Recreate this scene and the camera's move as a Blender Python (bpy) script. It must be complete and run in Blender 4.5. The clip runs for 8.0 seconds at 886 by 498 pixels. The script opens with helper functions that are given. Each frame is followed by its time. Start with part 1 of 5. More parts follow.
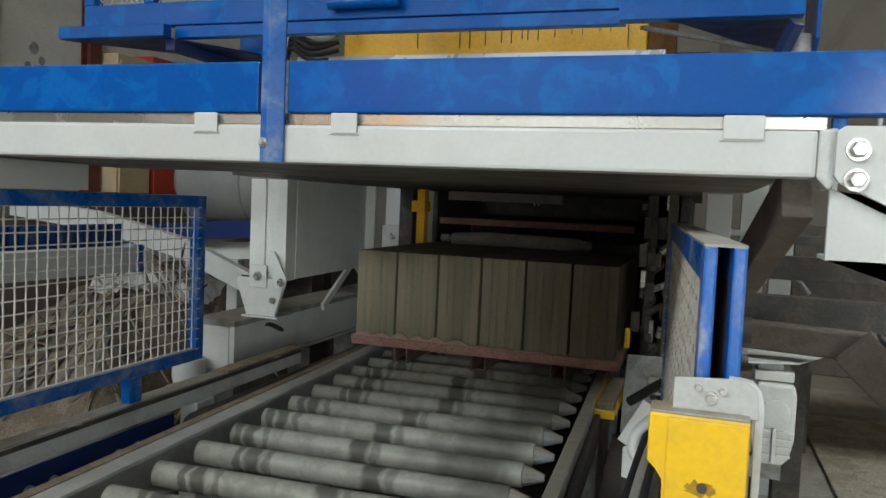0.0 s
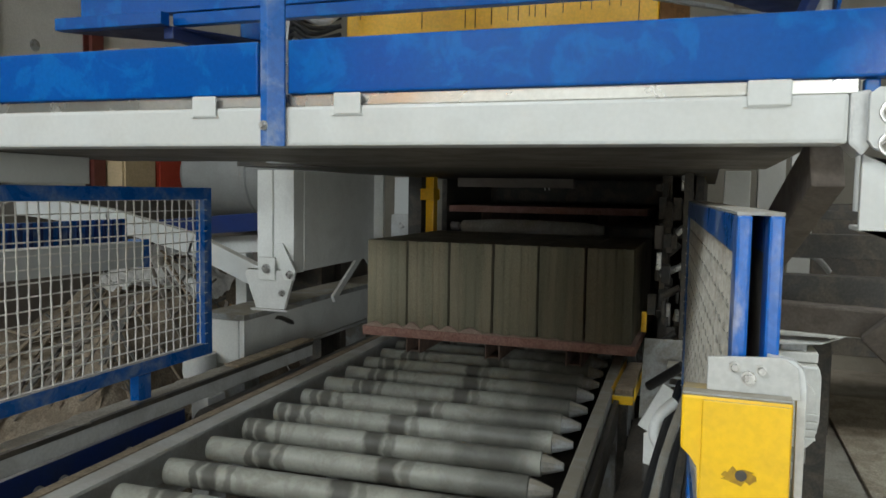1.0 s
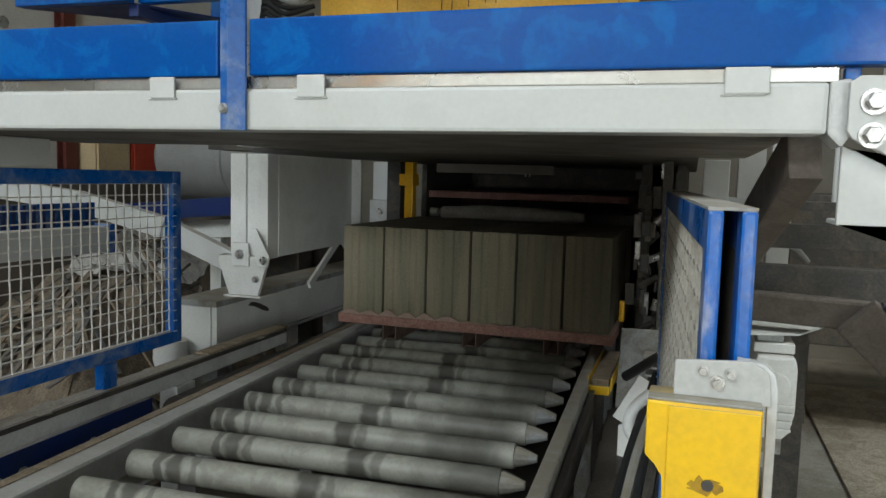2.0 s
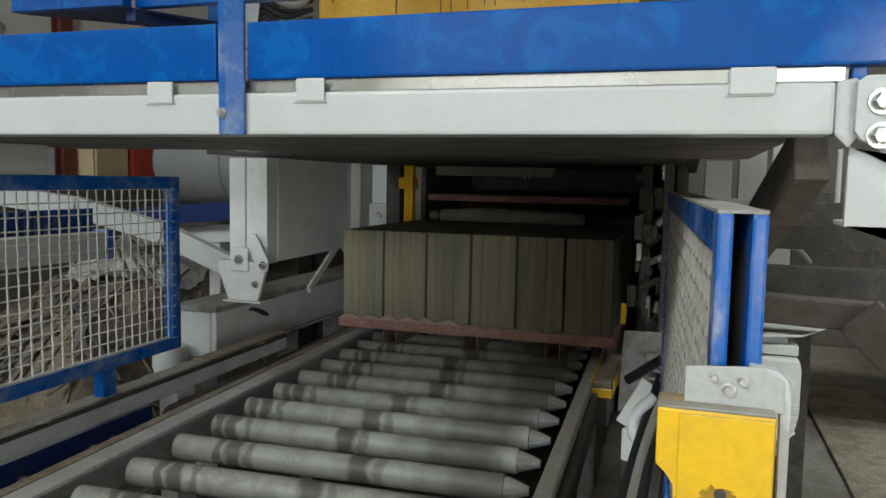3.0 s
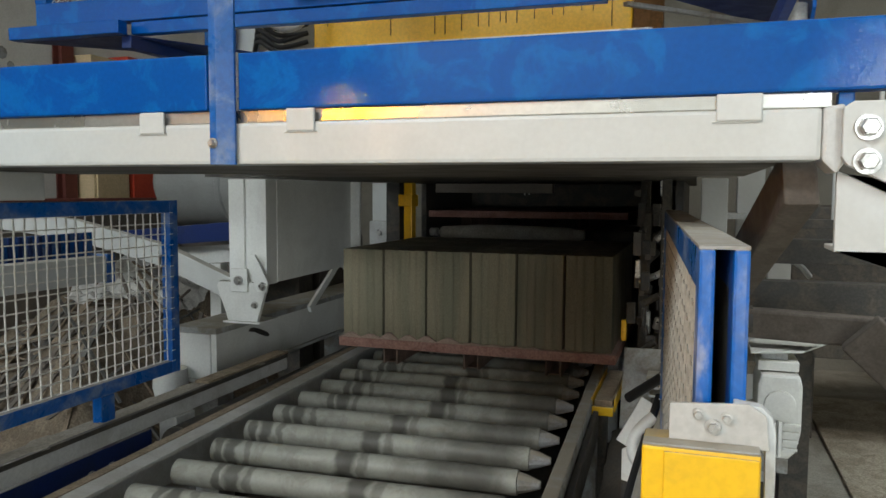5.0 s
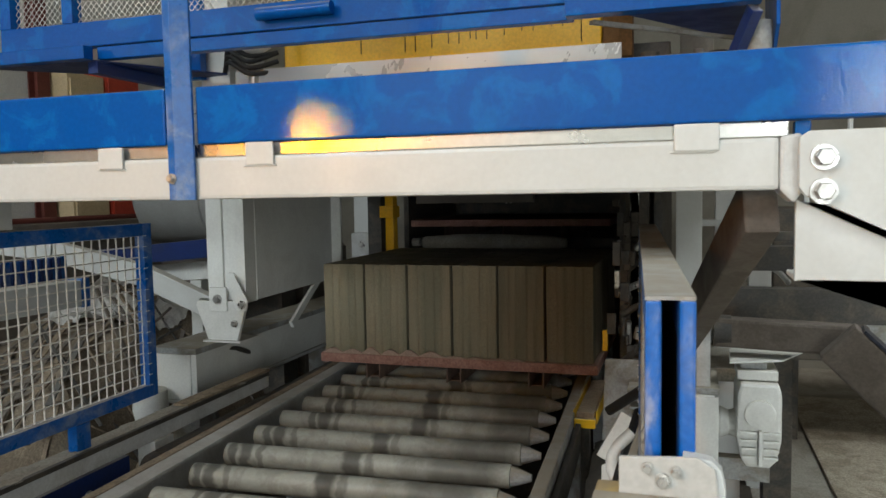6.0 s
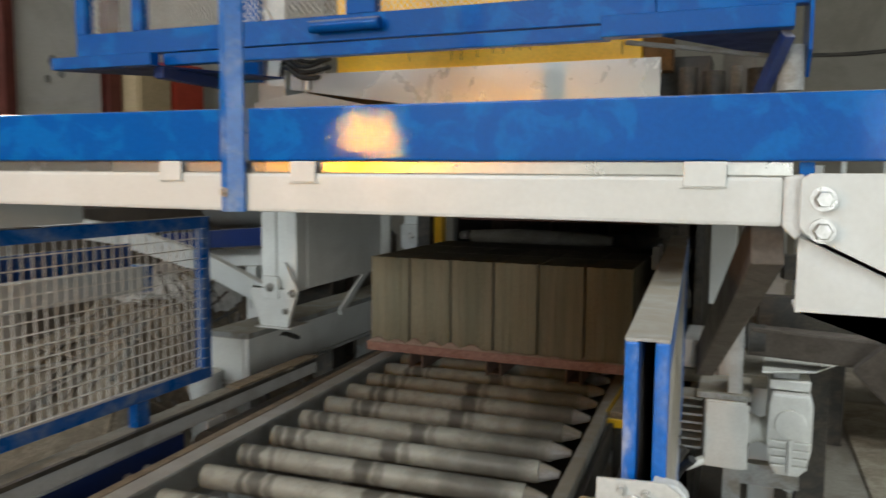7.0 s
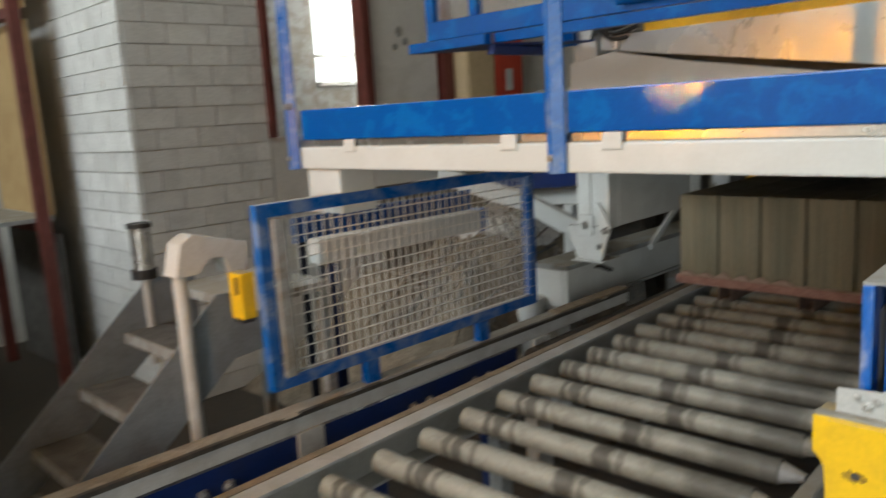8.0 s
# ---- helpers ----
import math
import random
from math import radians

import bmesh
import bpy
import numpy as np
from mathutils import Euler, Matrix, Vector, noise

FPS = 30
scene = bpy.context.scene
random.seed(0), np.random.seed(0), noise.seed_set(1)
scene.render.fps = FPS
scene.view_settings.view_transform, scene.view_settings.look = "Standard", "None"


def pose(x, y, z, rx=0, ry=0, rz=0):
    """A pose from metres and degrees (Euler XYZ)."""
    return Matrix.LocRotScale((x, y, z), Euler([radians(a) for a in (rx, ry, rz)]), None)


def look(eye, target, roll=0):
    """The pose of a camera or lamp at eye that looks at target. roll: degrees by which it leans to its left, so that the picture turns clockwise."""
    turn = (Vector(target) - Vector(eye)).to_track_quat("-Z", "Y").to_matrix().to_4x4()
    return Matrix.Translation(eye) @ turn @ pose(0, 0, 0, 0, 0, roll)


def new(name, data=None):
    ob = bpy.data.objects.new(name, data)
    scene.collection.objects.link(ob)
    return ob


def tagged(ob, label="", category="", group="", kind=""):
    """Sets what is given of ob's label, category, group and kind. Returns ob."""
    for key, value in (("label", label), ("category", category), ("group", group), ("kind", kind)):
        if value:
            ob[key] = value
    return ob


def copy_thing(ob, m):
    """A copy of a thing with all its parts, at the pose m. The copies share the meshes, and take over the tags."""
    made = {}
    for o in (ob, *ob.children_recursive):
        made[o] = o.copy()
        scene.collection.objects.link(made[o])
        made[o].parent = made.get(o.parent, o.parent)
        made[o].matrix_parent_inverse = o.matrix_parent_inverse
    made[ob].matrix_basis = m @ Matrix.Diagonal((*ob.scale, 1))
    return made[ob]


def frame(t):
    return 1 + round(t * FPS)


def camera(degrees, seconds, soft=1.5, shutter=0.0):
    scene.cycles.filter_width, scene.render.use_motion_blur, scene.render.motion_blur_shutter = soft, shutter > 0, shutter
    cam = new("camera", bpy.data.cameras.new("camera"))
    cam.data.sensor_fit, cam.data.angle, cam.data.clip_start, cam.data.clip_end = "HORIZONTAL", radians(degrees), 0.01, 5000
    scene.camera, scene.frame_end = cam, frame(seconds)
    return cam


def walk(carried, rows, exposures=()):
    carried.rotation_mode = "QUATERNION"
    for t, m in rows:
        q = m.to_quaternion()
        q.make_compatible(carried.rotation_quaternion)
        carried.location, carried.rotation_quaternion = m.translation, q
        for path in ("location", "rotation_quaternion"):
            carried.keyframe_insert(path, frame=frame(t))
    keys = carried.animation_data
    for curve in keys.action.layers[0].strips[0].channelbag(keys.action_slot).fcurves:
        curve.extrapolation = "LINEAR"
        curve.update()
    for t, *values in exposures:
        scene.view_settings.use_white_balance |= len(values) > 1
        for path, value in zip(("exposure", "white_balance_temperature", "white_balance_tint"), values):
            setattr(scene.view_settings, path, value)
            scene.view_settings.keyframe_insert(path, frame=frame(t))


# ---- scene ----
cam = camera(60.0, 8.0, 1.5, 0.5)
PATH = [
    (0, (0.003, 0.029, 1.665), (-0.630, 1.922, 1.540), 2.51),
    (0.5, (-0.010, 0.056, 1.653), (-0.664, 1.943, 1.540), 1.73),
    (1, (-0.021, 0.095, 1.643), (-0.678, 1.979, 1.493), 0.93),
    (1.5, (-0.019, 0.137, 1.647), (-0.653, 2.024, 1.446), 0.91),
    (2, (-0.007, 0.163, 1.651), (-0.622, 2.056, 1.462), 1.50),
    (3.5, (-0.023, 0.181, 1.655), (-0.640, 2.075, 1.475), 0.80),
    (4, (-0.016, 0.184, 1.662), (-0.641, 2.076, 1.490), 0.71),
    (4.5, (-0.002, 0.179, 1.669), (-0.633, 2.070, 1.517), 0.81),
    (6, (0.051, 0.224, 1.743), (-0.550, 2.126, 1.597), -1.01),
    (6.5, (0.108, 0.226, 1.783), (-0.517, 2.120, 1.633), -0.09),
    (7, (0.146, 0.140, 1.822), (-0.591, 1.990, 1.633), 0.49),
    (7.5, (0.261, -0.080, 1.893), (-0.839, 1.573, 1.659), -0.75),
    (8, (0.385, -0.219, 1.931), (-1.011, 1.170, 1.581), -3.4),
]
walk(cam, [(t, look(eye, target, roll)) for t, eye, target, roll in PATH])

# ---- world and light ----
scene.view_settings.exposure = 0.1
world = bpy.data.worlds.new("sky")
scene.world = world
world.use_nodes = True
wn = world.node_tree
sky = wn.nodes.new("ShaderNodeTexSky")
sky.sky_type = "NISHITA"
sky.sun_disc = False
sky.sun_elevation = radians(48)
sky.sun_rotation = radians(200)
wn.links.new(sky.outputs[0], wn.nodes["Background"].inputs[0])
wn.nodes["Background"].inputs[1].default_value = 0.12

sun = new("sun", bpy.data.lights.new("sun", "SUN"))
sun.data.energy, sun.data.angle, sun.data.color = 1.2, radians(12), (1.0, 0.96, 0.9)
sun.matrix_world = look((0, 0, 0), (-0.25, 0.62, -0.74))


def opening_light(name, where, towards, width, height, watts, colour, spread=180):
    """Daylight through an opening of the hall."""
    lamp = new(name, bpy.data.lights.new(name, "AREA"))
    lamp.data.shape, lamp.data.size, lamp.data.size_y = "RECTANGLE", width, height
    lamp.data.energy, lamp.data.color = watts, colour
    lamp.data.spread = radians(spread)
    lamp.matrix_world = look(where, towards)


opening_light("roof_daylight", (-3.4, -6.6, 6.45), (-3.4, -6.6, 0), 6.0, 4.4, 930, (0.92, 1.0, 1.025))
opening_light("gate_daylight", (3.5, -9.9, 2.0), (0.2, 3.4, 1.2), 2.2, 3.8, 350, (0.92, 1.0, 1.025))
# Fill lamp at an added, unseen opening; brightens the right floor and motor.
opening_light("east_floor_fill", (2.8, 2.1, 6.45), (2.8, 2.1, 0), 1.6, 3.0, 140, (0.92, 1.0, 1.025), 68)
opening_light("window_daylight", (-5.35, 4.3, 2.8), (0, 4.1, 2.3), 0.5, 1.2, 48, (1.0, 0.99, 0.97))


# ---- materials ----
def mat(name, colour, rough=0.5, metal=0.0, second=None, scale=6.0, amount=0.5, fine=0.12, fine_scale=90.0, bump=0.15,
        bump_scale=60.0, dust=None, dust_amount=0.0, low=0.42, high=0.62, spread=0.0, spec=0.5, coat=0.0, stretch=1.0):
    """A painted, metal or stone surface: two colours in patches, fine grain, relief, and dust on what faces up."""
    m = bpy.data.materials.new(name)
    m.use_nodes = True
    t = m.node_tree
    b = t.nodes["Principled BSDF"]
    link = t.links.new

    def node(kind, **inputs):
        n = t.nodes.new(kind)
        for k, v in inputs.items():
            n.inputs[k].default_value = v
        return n

    def mix(fac, a, c):
        n = t.nodes.new("ShaderNodeMix")
        n.data_type = "RGBA"
        for k, v in ((0, fac), (6, a), (7, c)):
            if isinstance(v, (int, float, tuple)):
                n.inputs[k].default_value = v
            else:
                link(v, n.inputs[k])
        return n.outputs[2]

    def ramp(value, lo, hi, a=0.0, c=1.0):
        n = node("ShaderNodeMapRange")
        n.interpolation_type = "SMOOTHSTEP"
        for k, v in ((1, lo), (2, hi), (3, a), (4, c)):
            n.inputs[k].default_value = v
        link(value, n.inputs[0])
        return n.outputs[0]

    co = node("ShaderNodeTexCoord").outputs["Object"]
    info = node("ShaderNodeObjectInfo")
    shift = node("ShaderNodeVectorMath")
    shift.operation = "ADD"
    off = node("ShaderNodeVectorMath")
    off.operation = "SCALE"
    off.inputs[0].default_value = (7.3, 3.1, 5.7)
    link(info.outputs["Random"], off.inputs[3])
    link(co, shift.inputs[0])
    link(off.outputs[0], shift.inputs[1])
    co = shift.outputs[0]
    big = node("ShaderNodeTexNoise", Scale=scale, Detail=6.0, Roughness=0.62, Distortion=0.6)
    if stretch != 1.0:
        sm = node("ShaderNodeMapping", Scale=(1.0, 1.0, stretch))
        link(co, sm.inputs[0])
        link(sm.outputs[0], big.inputs[0])
    else:
        link(co, big.inputs[0])
    small = node("ShaderNodeTexNoise", Scale=fine_scale, Detail=3.0, Roughness=0.6)
    link(co, small.inputs[0])
    out = (*colour, 1)
    if second:
        f = ramp(big.outputs[0], low, high, 0.0, amount)
        out = mix(f, out, (*second, 1))
    g = ramp(small.outputs[0], 0.3, 0.7, 1.0 - fine, 1.0 + fine)
    hsv = node("ShaderNodeHueSaturation")
    link(g, hsv.inputs["Value"])
    if isinstance(out, tuple):
        hsv.inputs["Color"].default_value = out
    else:
        link(out, hsv.inputs["Color"])
    out = hsv.outputs[0]
    if spread:
        h2 = node("ShaderNodeHueSaturation")
        link(ramp(info.outputs["Random"], 0, 1, 1 - spread, 1 + spread), h2.inputs["Value"])
        link(out, h2.inputs["Color"])
        out = h2.outputs[0]
    r_out = ramp(big.outputs[0], 0.3, 0.7, max(rough - 0.1, 0.05), min(rough + 0.12, 1))
    if dust:
        geo = node("ShaderNodeNewGeometry")
        sep = node("ShaderNodeSeparateXYZ")
        link(geo.outputs["Normal"], sep.inputs[0])
        up = ramp(sep.outputs[2], 0.35, 0.95, 0.0, dust_amount)
        mul = node("ShaderNodeMath")
        mul.operation = "MULTIPLY"
        link(up, mul.inputs[0])
        link(ramp(big.outputs[0], 0.25, 0.55, 0.55, 1.0), mul.inputs[1])
        out = mix(mul.outputs[0], out, (*dust, 1))
        rr = node("ShaderNodeMath")
        rr.operation = "MAXIMUM"
        link(r_out, rr.inputs[0])
        link(mul.outputs[0], rr.inputs[1])
        r_out = rr.outputs[0]
    link(out, b.inputs["Base Color"])
    link(r_out, b.inputs["Roughness"])
    b.inputs["Metallic"].default_value = metal
    b.inputs["Specular IOR Level"].default_value = spec
    b.inputs["Coat Weight"].default_value = coat
    b.inputs["Coat Roughness"].default_value = 0.03
    rel = node("ShaderNodeTexNoise", Scale=bump_scale, Detail=4.0, Roughness=0.6)
    link(co, rel.inputs[0])
    bp = node("ShaderNodeBump", Strength=bump, Distance=0.004)
    link(rel.outputs[0], bp.inputs["Height"])
    link(bp.outputs[0], b.inputs["Normal"])
    if coat:
        link(bp.outputs[0], b.inputs["Coat Normal"])
    return m


DUST = (0.42, 0.39, 0.33)
BLUE = mat("blue_paint", (0.0002, 0.080, 0.35), 0.45, second=(0.001, 0.128, 0.45), scale=9, amount=0.75, fine=0.06, bump=0.075,
           bump_scale=130, dust=DUST, dust_amount=0.75, low=0.5, high=0.60, spec=0.06, coat=0.5)
BLUE_WORN = mat("worn_blue_paint", (0.002, 0.095, 0.37), 0.34, second=(0.18, 0.25, 0.40), scale=9, amount=0.85, bump=0.12,
                dust=DUST, dust_amount=0.85, low=0.46, high=0.66)
BLUE_DUSTY = mat("dust_filmed_blue_paint", (0.001, 0.105, 0.43), 0.36, second=(0.30, 0.33, 0.44), scale=11, amount=0.85, bump=0.12, stretch=0.4,
                 dust=DUST, dust_amount=0.85, low=0.44, high=0.60)
# Real navy paint, and bracket parts darkened for shade.
NAVY = mat("navy_paint_and_shade", (0.003, 0.022, 0.13), 0.5, second=(0.02, 0.035, 0.09), scale=7, dust=DUST, dust_amount=0.6)
WHITE = mat("white_machine_paint", (0.60, 0.615, 0.60), 0.4, second=(0.52, 0.525, 0.50), scale=2.5, amount=0.5, fine=0.02, bump=0.02,
            bump_scale=40, dust=(0.5, 0.46, 0.38), dust_amount=0.6)
GREY = mat("grey_machine_paint", (0.55, 0.56, 0.55), 0.5, second=(0.42, 0.42, 0.40), scale=5, amount=0.7, fine=0.07, bump=0.08,
           dust=DUST, dust_amount=0.4)
GREY_DIRTY = mat("dusty_grey_paint", (0.34, 0.35, 0.35), 0.6, second=(0.22, 0.20, 0.16), scale=8, amount=0.8, fine=0.12, bump=0.2,
                 dust=(0.3, 0.27, 0.21), dust_amount=0.85)
# Dark steel, also for the deck whose colour carries underside shade.
PRIMER_SHADE = mat("primed_steel_and_shade", (0.17, 0.145, 0.12), 0.6, second=(0.11, 0.095, 0.08), scale=5, fine=0.1, bump=0.1)
# Oily steel, and parts whose dark colour stands in for shade.
DARK = mat("oily_steel_and_shade", (0.045, 0.042, 0.038), 0.6, second=(0.10, 0.085, 0.065), scale=9, amount=0.8, fine=0.2, bump=0.3)
SHEET = mat("galvanised_sheet", (0.66, 0.67, 0.65), 0.25, 0.45, second=(0.60, 0.61, 0.59), scale=2, amount=0.5, fine=0.01, bump=0.004, bump_scale=3)
STRIP = mat("polished_strip", (0.62, 0.61, 0.58), 0.26, 0.9, second=(0.50, 0.49, 0.46), scale=3, fine=0.05, bump=0.05, bump_scale=9)
BOLT = mat("zinc_bolt", (0.56, 0.55, 0.53), 0.34, 0.75, second=(0.36, 0.35, 0.32), scale=30, bump=0.1)
YELLOW = mat("yellow_paint", (0.82, 0.50, 0.008), 0.38, second=(0.70, 0.42, 0.012), scale=7, amount=0.7, fine=0.05, bump=0.06,
             dust=(0.30, 0.26, 0.18), dust_amount=0.9)
ORANGE = mat("chrome_yellow_paint", (0.92, 0.50, 0.006), 0.4, second=(0.82, 0.42, 0.008), scale=6, amount=0.7, fine=0.08, bump=0.1)
PIPE = mat("dusty_dark_steel", (0.105, 0.085, 0.068), 0.75, second=(0.07, 0.056, 0.045), scale=9, bump=0.3)
RUST = mat("rust_run", (0.16, 0.07, 0.015), 0.85, second=(0.08, 0.04, 0.015), scale=30, bump=0.2)
STAIN = mat("grease_stain", (0.30, 0.17, 0.012), 0.7, second=(0.5, 0.3, 0.012), scale=60, bump=0.2)
WIRE = mat("galvanised_wire", (0.80, 0.78, 0.73), 0.5, 0.1, second=(0.55, 0.52, 0.46), scale=20, bump=0.1)
WIRE_DUSTY = mat("dust_caked_wire", (0.42, 0.40, 0.35), 0.7, second=(0.26, 0.24, 0.20), scale=20, bump=0.1)
FENCE_SHEET = mat("dust_caked_sheet", (0.50, 0.47, 0.41), 0.85, second=(0.40, 0.37, 0.31), scale=5, amount=0.7, fine=0.1, bump=0.15)
DRUM = mat("dull_grey_drum_paint", (0.27, 0.275, 0.27), 0.55, second=(0.22, 0.22, 0.21), scale=2.5, amount=0.6, fine=0.05, bump=0.05)
PALLET = mat("pink_pallet_board", (0.36, 0.20, 0.16), 0.85, second=(0.28, 0.14, 0.11), scale=14, amount=0.8, fine=0.2, bump=0.5,
             dust=(0.40, 0.30, 0.24), dust_amount=0.7)
PALLET_FOOT = mat("pallet_runner_steel", (0.20, 0.13, 0.10), 0.7, second=(0.12, 0.09, 0.07), scale=12, bump=0.3)
SAND = mat("pink_sand", (0.42, 0.31, 0.25), 0.95, second=(0.34, 0.24, 0.19), scale=25, fine=0.25, fine_scale=300, bump=0.6, bump_scale=220)
BLOCK = mat("damp_concrete", (0.25, 0.215, 0.145), 0.93, second=(0.165, 0.158, 0.11), scale=7, stretch=0.05, low=0.38, high=0.62, amount=0.75, fine=0.22, fine_scale=260,
            bump=0.55, bump_scale=240, spread=0.16)
RUBBER = mat("black_rubber", (0.02, 0.02, 0.02), 0.6, bump=0.1)
CONCRETE = mat("dusty_concrete", (0.34, 0.315, 0.265), 0.9, second=(0.22, 0.20, 0.16), scale=2.2, amount=0.85, fine=0.18, bump=0.35, bump_scale=70)
EARTH = mat("dry_rubble_earth", (0.17, 0.132, 0.092), 0.95, second=(0.25, 0.205, 0.15), scale=9, amount=0.9, fine=0.3, bump=0.8, bump_scale=40)
MASONRY = mat("concrete_block_wall", (0.82, 0.82, 0.79), 0.92, second=(0.70, 0.695, 0.665), scale=3, amount=0.8, fine=0.1, bump=0.3, spread=0.07)
LEG_PAINT = mat("pale_grey_machine_paint", (0.77, 0.78, 0.75), 0.5, second=(0.67, 0.67, 0.64), scale=3, amount=0.7, fine=0.04, bump=0.05,
                dust=DUST, dust_amount=0.7)
STEP_PAINT = mat("blue_grey_stair_paint", (0.20, 0.235, 0.27), 0.5, second=(0.16, 0.18, 0.20), scale=6, amount=0.8, fine=0.1, bump=0.12,
                 dust=(0.2, 0.18, 0.15), dust_amount=0.8)
SLAB = mat("pale_trodden_dirt", (0.40, 0.35, 0.27), 0.95, second=(0.27, 0.23, 0.17), scale=5, amount=0.9, fine=0.3, bump=0.8, bump_scale=45)
NIGHT = mat("blackened_navy_paint", (0.006, 0.009, 0.022), 0.5, second=(0.015, 0.016, 0.02), scale=6, dust=(0.1, 0.09, 0.07), dust_amount=0.5)
MORTAR = mat("grey_mortar", (0.66, 0.65, 0.62), 0.95, second=(0.54, 0.53, 0.50), scale=8, bump=0.4)
TAN = mat("tan_plaster", (0.25, 0.23, 0.19), 0.92, second=(0.20, 0.18, 0.145), scale=1.6, amount=0.85, fine=0.07, bump=0.2)
# For real dirt, and for floor darkened in place of shade.
DIRT_SHADE = mat("dirt_and_shade", (0.055, 0.045, 0.034), 0.95, second=(0.085, 0.068, 0.05), scale=6, fine=0.25, bump=0.6)
TREAD = mat("dark_worn_tread", (0.12, 0.115, 0.105), 0.7, second=(0.075, 0.07, 0.06), scale=9, fine=0.15, bump=0.2)
PLASTER = mat("grey_plaster", (0.55, 0.53, 0.485), 0.92, second=(0.45, 0.43, 0.385), scale=1.6, amount=0.85, fine=0.07, bump=0.2)
PLASTER_PALE = mat("pale_grey_plaster", (0.74, 0.725, 0.68), 0.92, second=(0.62, 0.60, 0.55), scale=1.6, amount=0.85, fine=0.07, bump=0.2)
REDBROWN = mat("red_oxide_steel", (0.15, 0.035, 0.025), 0.6, second=(0.10, 0.03, 0.022), scale=7, bump=0.15)
WEATHERED = mat("weathered_board", (0.30, 0.235, 0.165), 0.85, second=(0.16, 0.13, 0.09), scale=12, fine=0.2, bump=0.4)
TIMBER = mat("pale_board", (0.50, 0.34, 0.155), 0.7, second=(0.42, 0.27, 0.12), scale=3, fine=0.1, bump=0.1)
CREAM = mat("cream_panel", (0.58, 0.45, 0.27), 0.7, second=(0.50, 0.38, 0.22), scale=4, bump=0.05)
RED = mat("red_cabinet_paint", (0.50, 0.06, 0.03), 0.45, second=(0.42, 0.05, 0.03), scale=4, bump=0.05)
PLASTIC = mat("clear_plastic_film", (0.88, 0.87, 0.84), 0.14, second=(0.5, 0.47, 0.42), scale=6, bump=0.8, bump_scale=22)
ASPHALT = mat("yard_ground", (0.16, 0.15, 0.13), 0.95, second=(0.10, 0.10, 0.07), scale=0.6, bump=0.3)


def glow(name, colour, strength):
    m = bpy.data.materials.new(name)
    m.use_nodes = True
    b = m.node_tree.nodes["Principled BSDF"]
    b.inputs["Base Color"].default_value = (*colour, 1)
    b.inputs["Emission Color"].default_value = (*colour, 1)
    b.inputs["Emission Strength"].default_value = strength
    return m


AMBER = glow("amber_lamp", (1.0, 0.38, 0.0), 1150.0)
OUTSIDE = glow("bright_outside", (0.95, 1.0, 0.97), 2.2)


def roller_material():
    """Grey painted tube, rubbed dark in bands, darker towards its right end, with scratches."""
    m = mat("roller_paint", (0.37, 0.37, 0.32), 0.5, second=(0.26, 0.256, 0.215), scale=14, amount=0.7, fine=0.05, bump=0.06, spec=0.4)
    t = m.node_tree
    b = t.nodes["Principled BSDF"]
    base = b.inputs["Base Color"].links[0].from_socket
    co = t.nodes.new("ShaderNodeTexCoord")
    info = t.nodes.new("ShaderNodeObjectInfo")
    sep = t.nodes.new("ShaderNodeSeparateXYZ")
    t.links.new(co.outputs["Object"], sep.inputs[0])

    def math(op, a, c=None):
        n = t.nodes.new("ShaderNodeMath")
        n.operation = op
        for k, v in enumerate((a, c)):
            if v is None:
                continue
            if isinstance(v, (int, float)):
                n.inputs[k].default_value = v
            else:
                t.links.new(v, n.inputs[k])
        return n.outputs[0]

    wob = t.nodes.new("ShaderNodeTexNoise")
    wob.inputs["Scale"].default_value = 18
    t.links.new(co.outputs["Object"], wob.inputs[0])
    x = math("ADD", sep.outputs[0], math("MULTIPLY", math("SUBTRACT", info.outputs["Random"], 0.5), 0.17))
    x = math("ADD", x, math("MULTIPLY", math("SUBTRACT", wob.outputs[0], 0.5), 0.05))
    total = None
    # The last three bands darken the right end.
    for centre, half, depth in ((-0.51, 0.02, 0.7), (-0.455, 0.032, 0.75), (-0.39, 0.016, 0.5), (0.0, 0.045, 0.8), (0.07, 0.02, 0.45), (0.27, 0.10, 0.3), (0.43, 0.17, 0.66), (0.50, 0.05, 0.7)):
        d = math("ABSOLUTE", math("SUBTRACT", x, centre))
        n = t.nodes.new("ShaderNodeMapRange")
        n.interpolation_type = "SMOOTHSTEP"
        for k, v in ((1, half * 0.5), (2, half * 1.1), (3, depth), (4, 0.0)):
            n.inputs[k].default_value = v
        t.links.new(d, n.inputs[0])
        total = n.outputs[0] if total is None else math("MAXIMUM", total, n.outputs[0])
    mixn = t.nodes.new("ShaderNodeMix")
    mixn.data_type = "RGBA"
    t.links.new(total, mixn.inputs[0])
    t.links.new(base, mixn.inputs[6])
    mixn.inputs[7].default_value = (0.05, 0.046, 0.038, 1)
    t.links.new(mixn.outputs[2], b.inputs["Base Color"])
    return m


ROLLER = roller_material()


# ---- mesh helpers ----
def box(bm, x0, x1, y0, y1, z0, z1):
    v = [bm.verts.new((x, y, z)) for z in (z0, z1) for y in (y0, y1) for x in (x0, x1)]
    for f in ((0, 2, 3, 1), (4, 5, 7, 6), (0, 1, 5, 4), (2, 6, 7, 3), (0, 4, 6, 2), (1, 3, 7, 5)):
        bm.faces.new([v[i] for i in f])


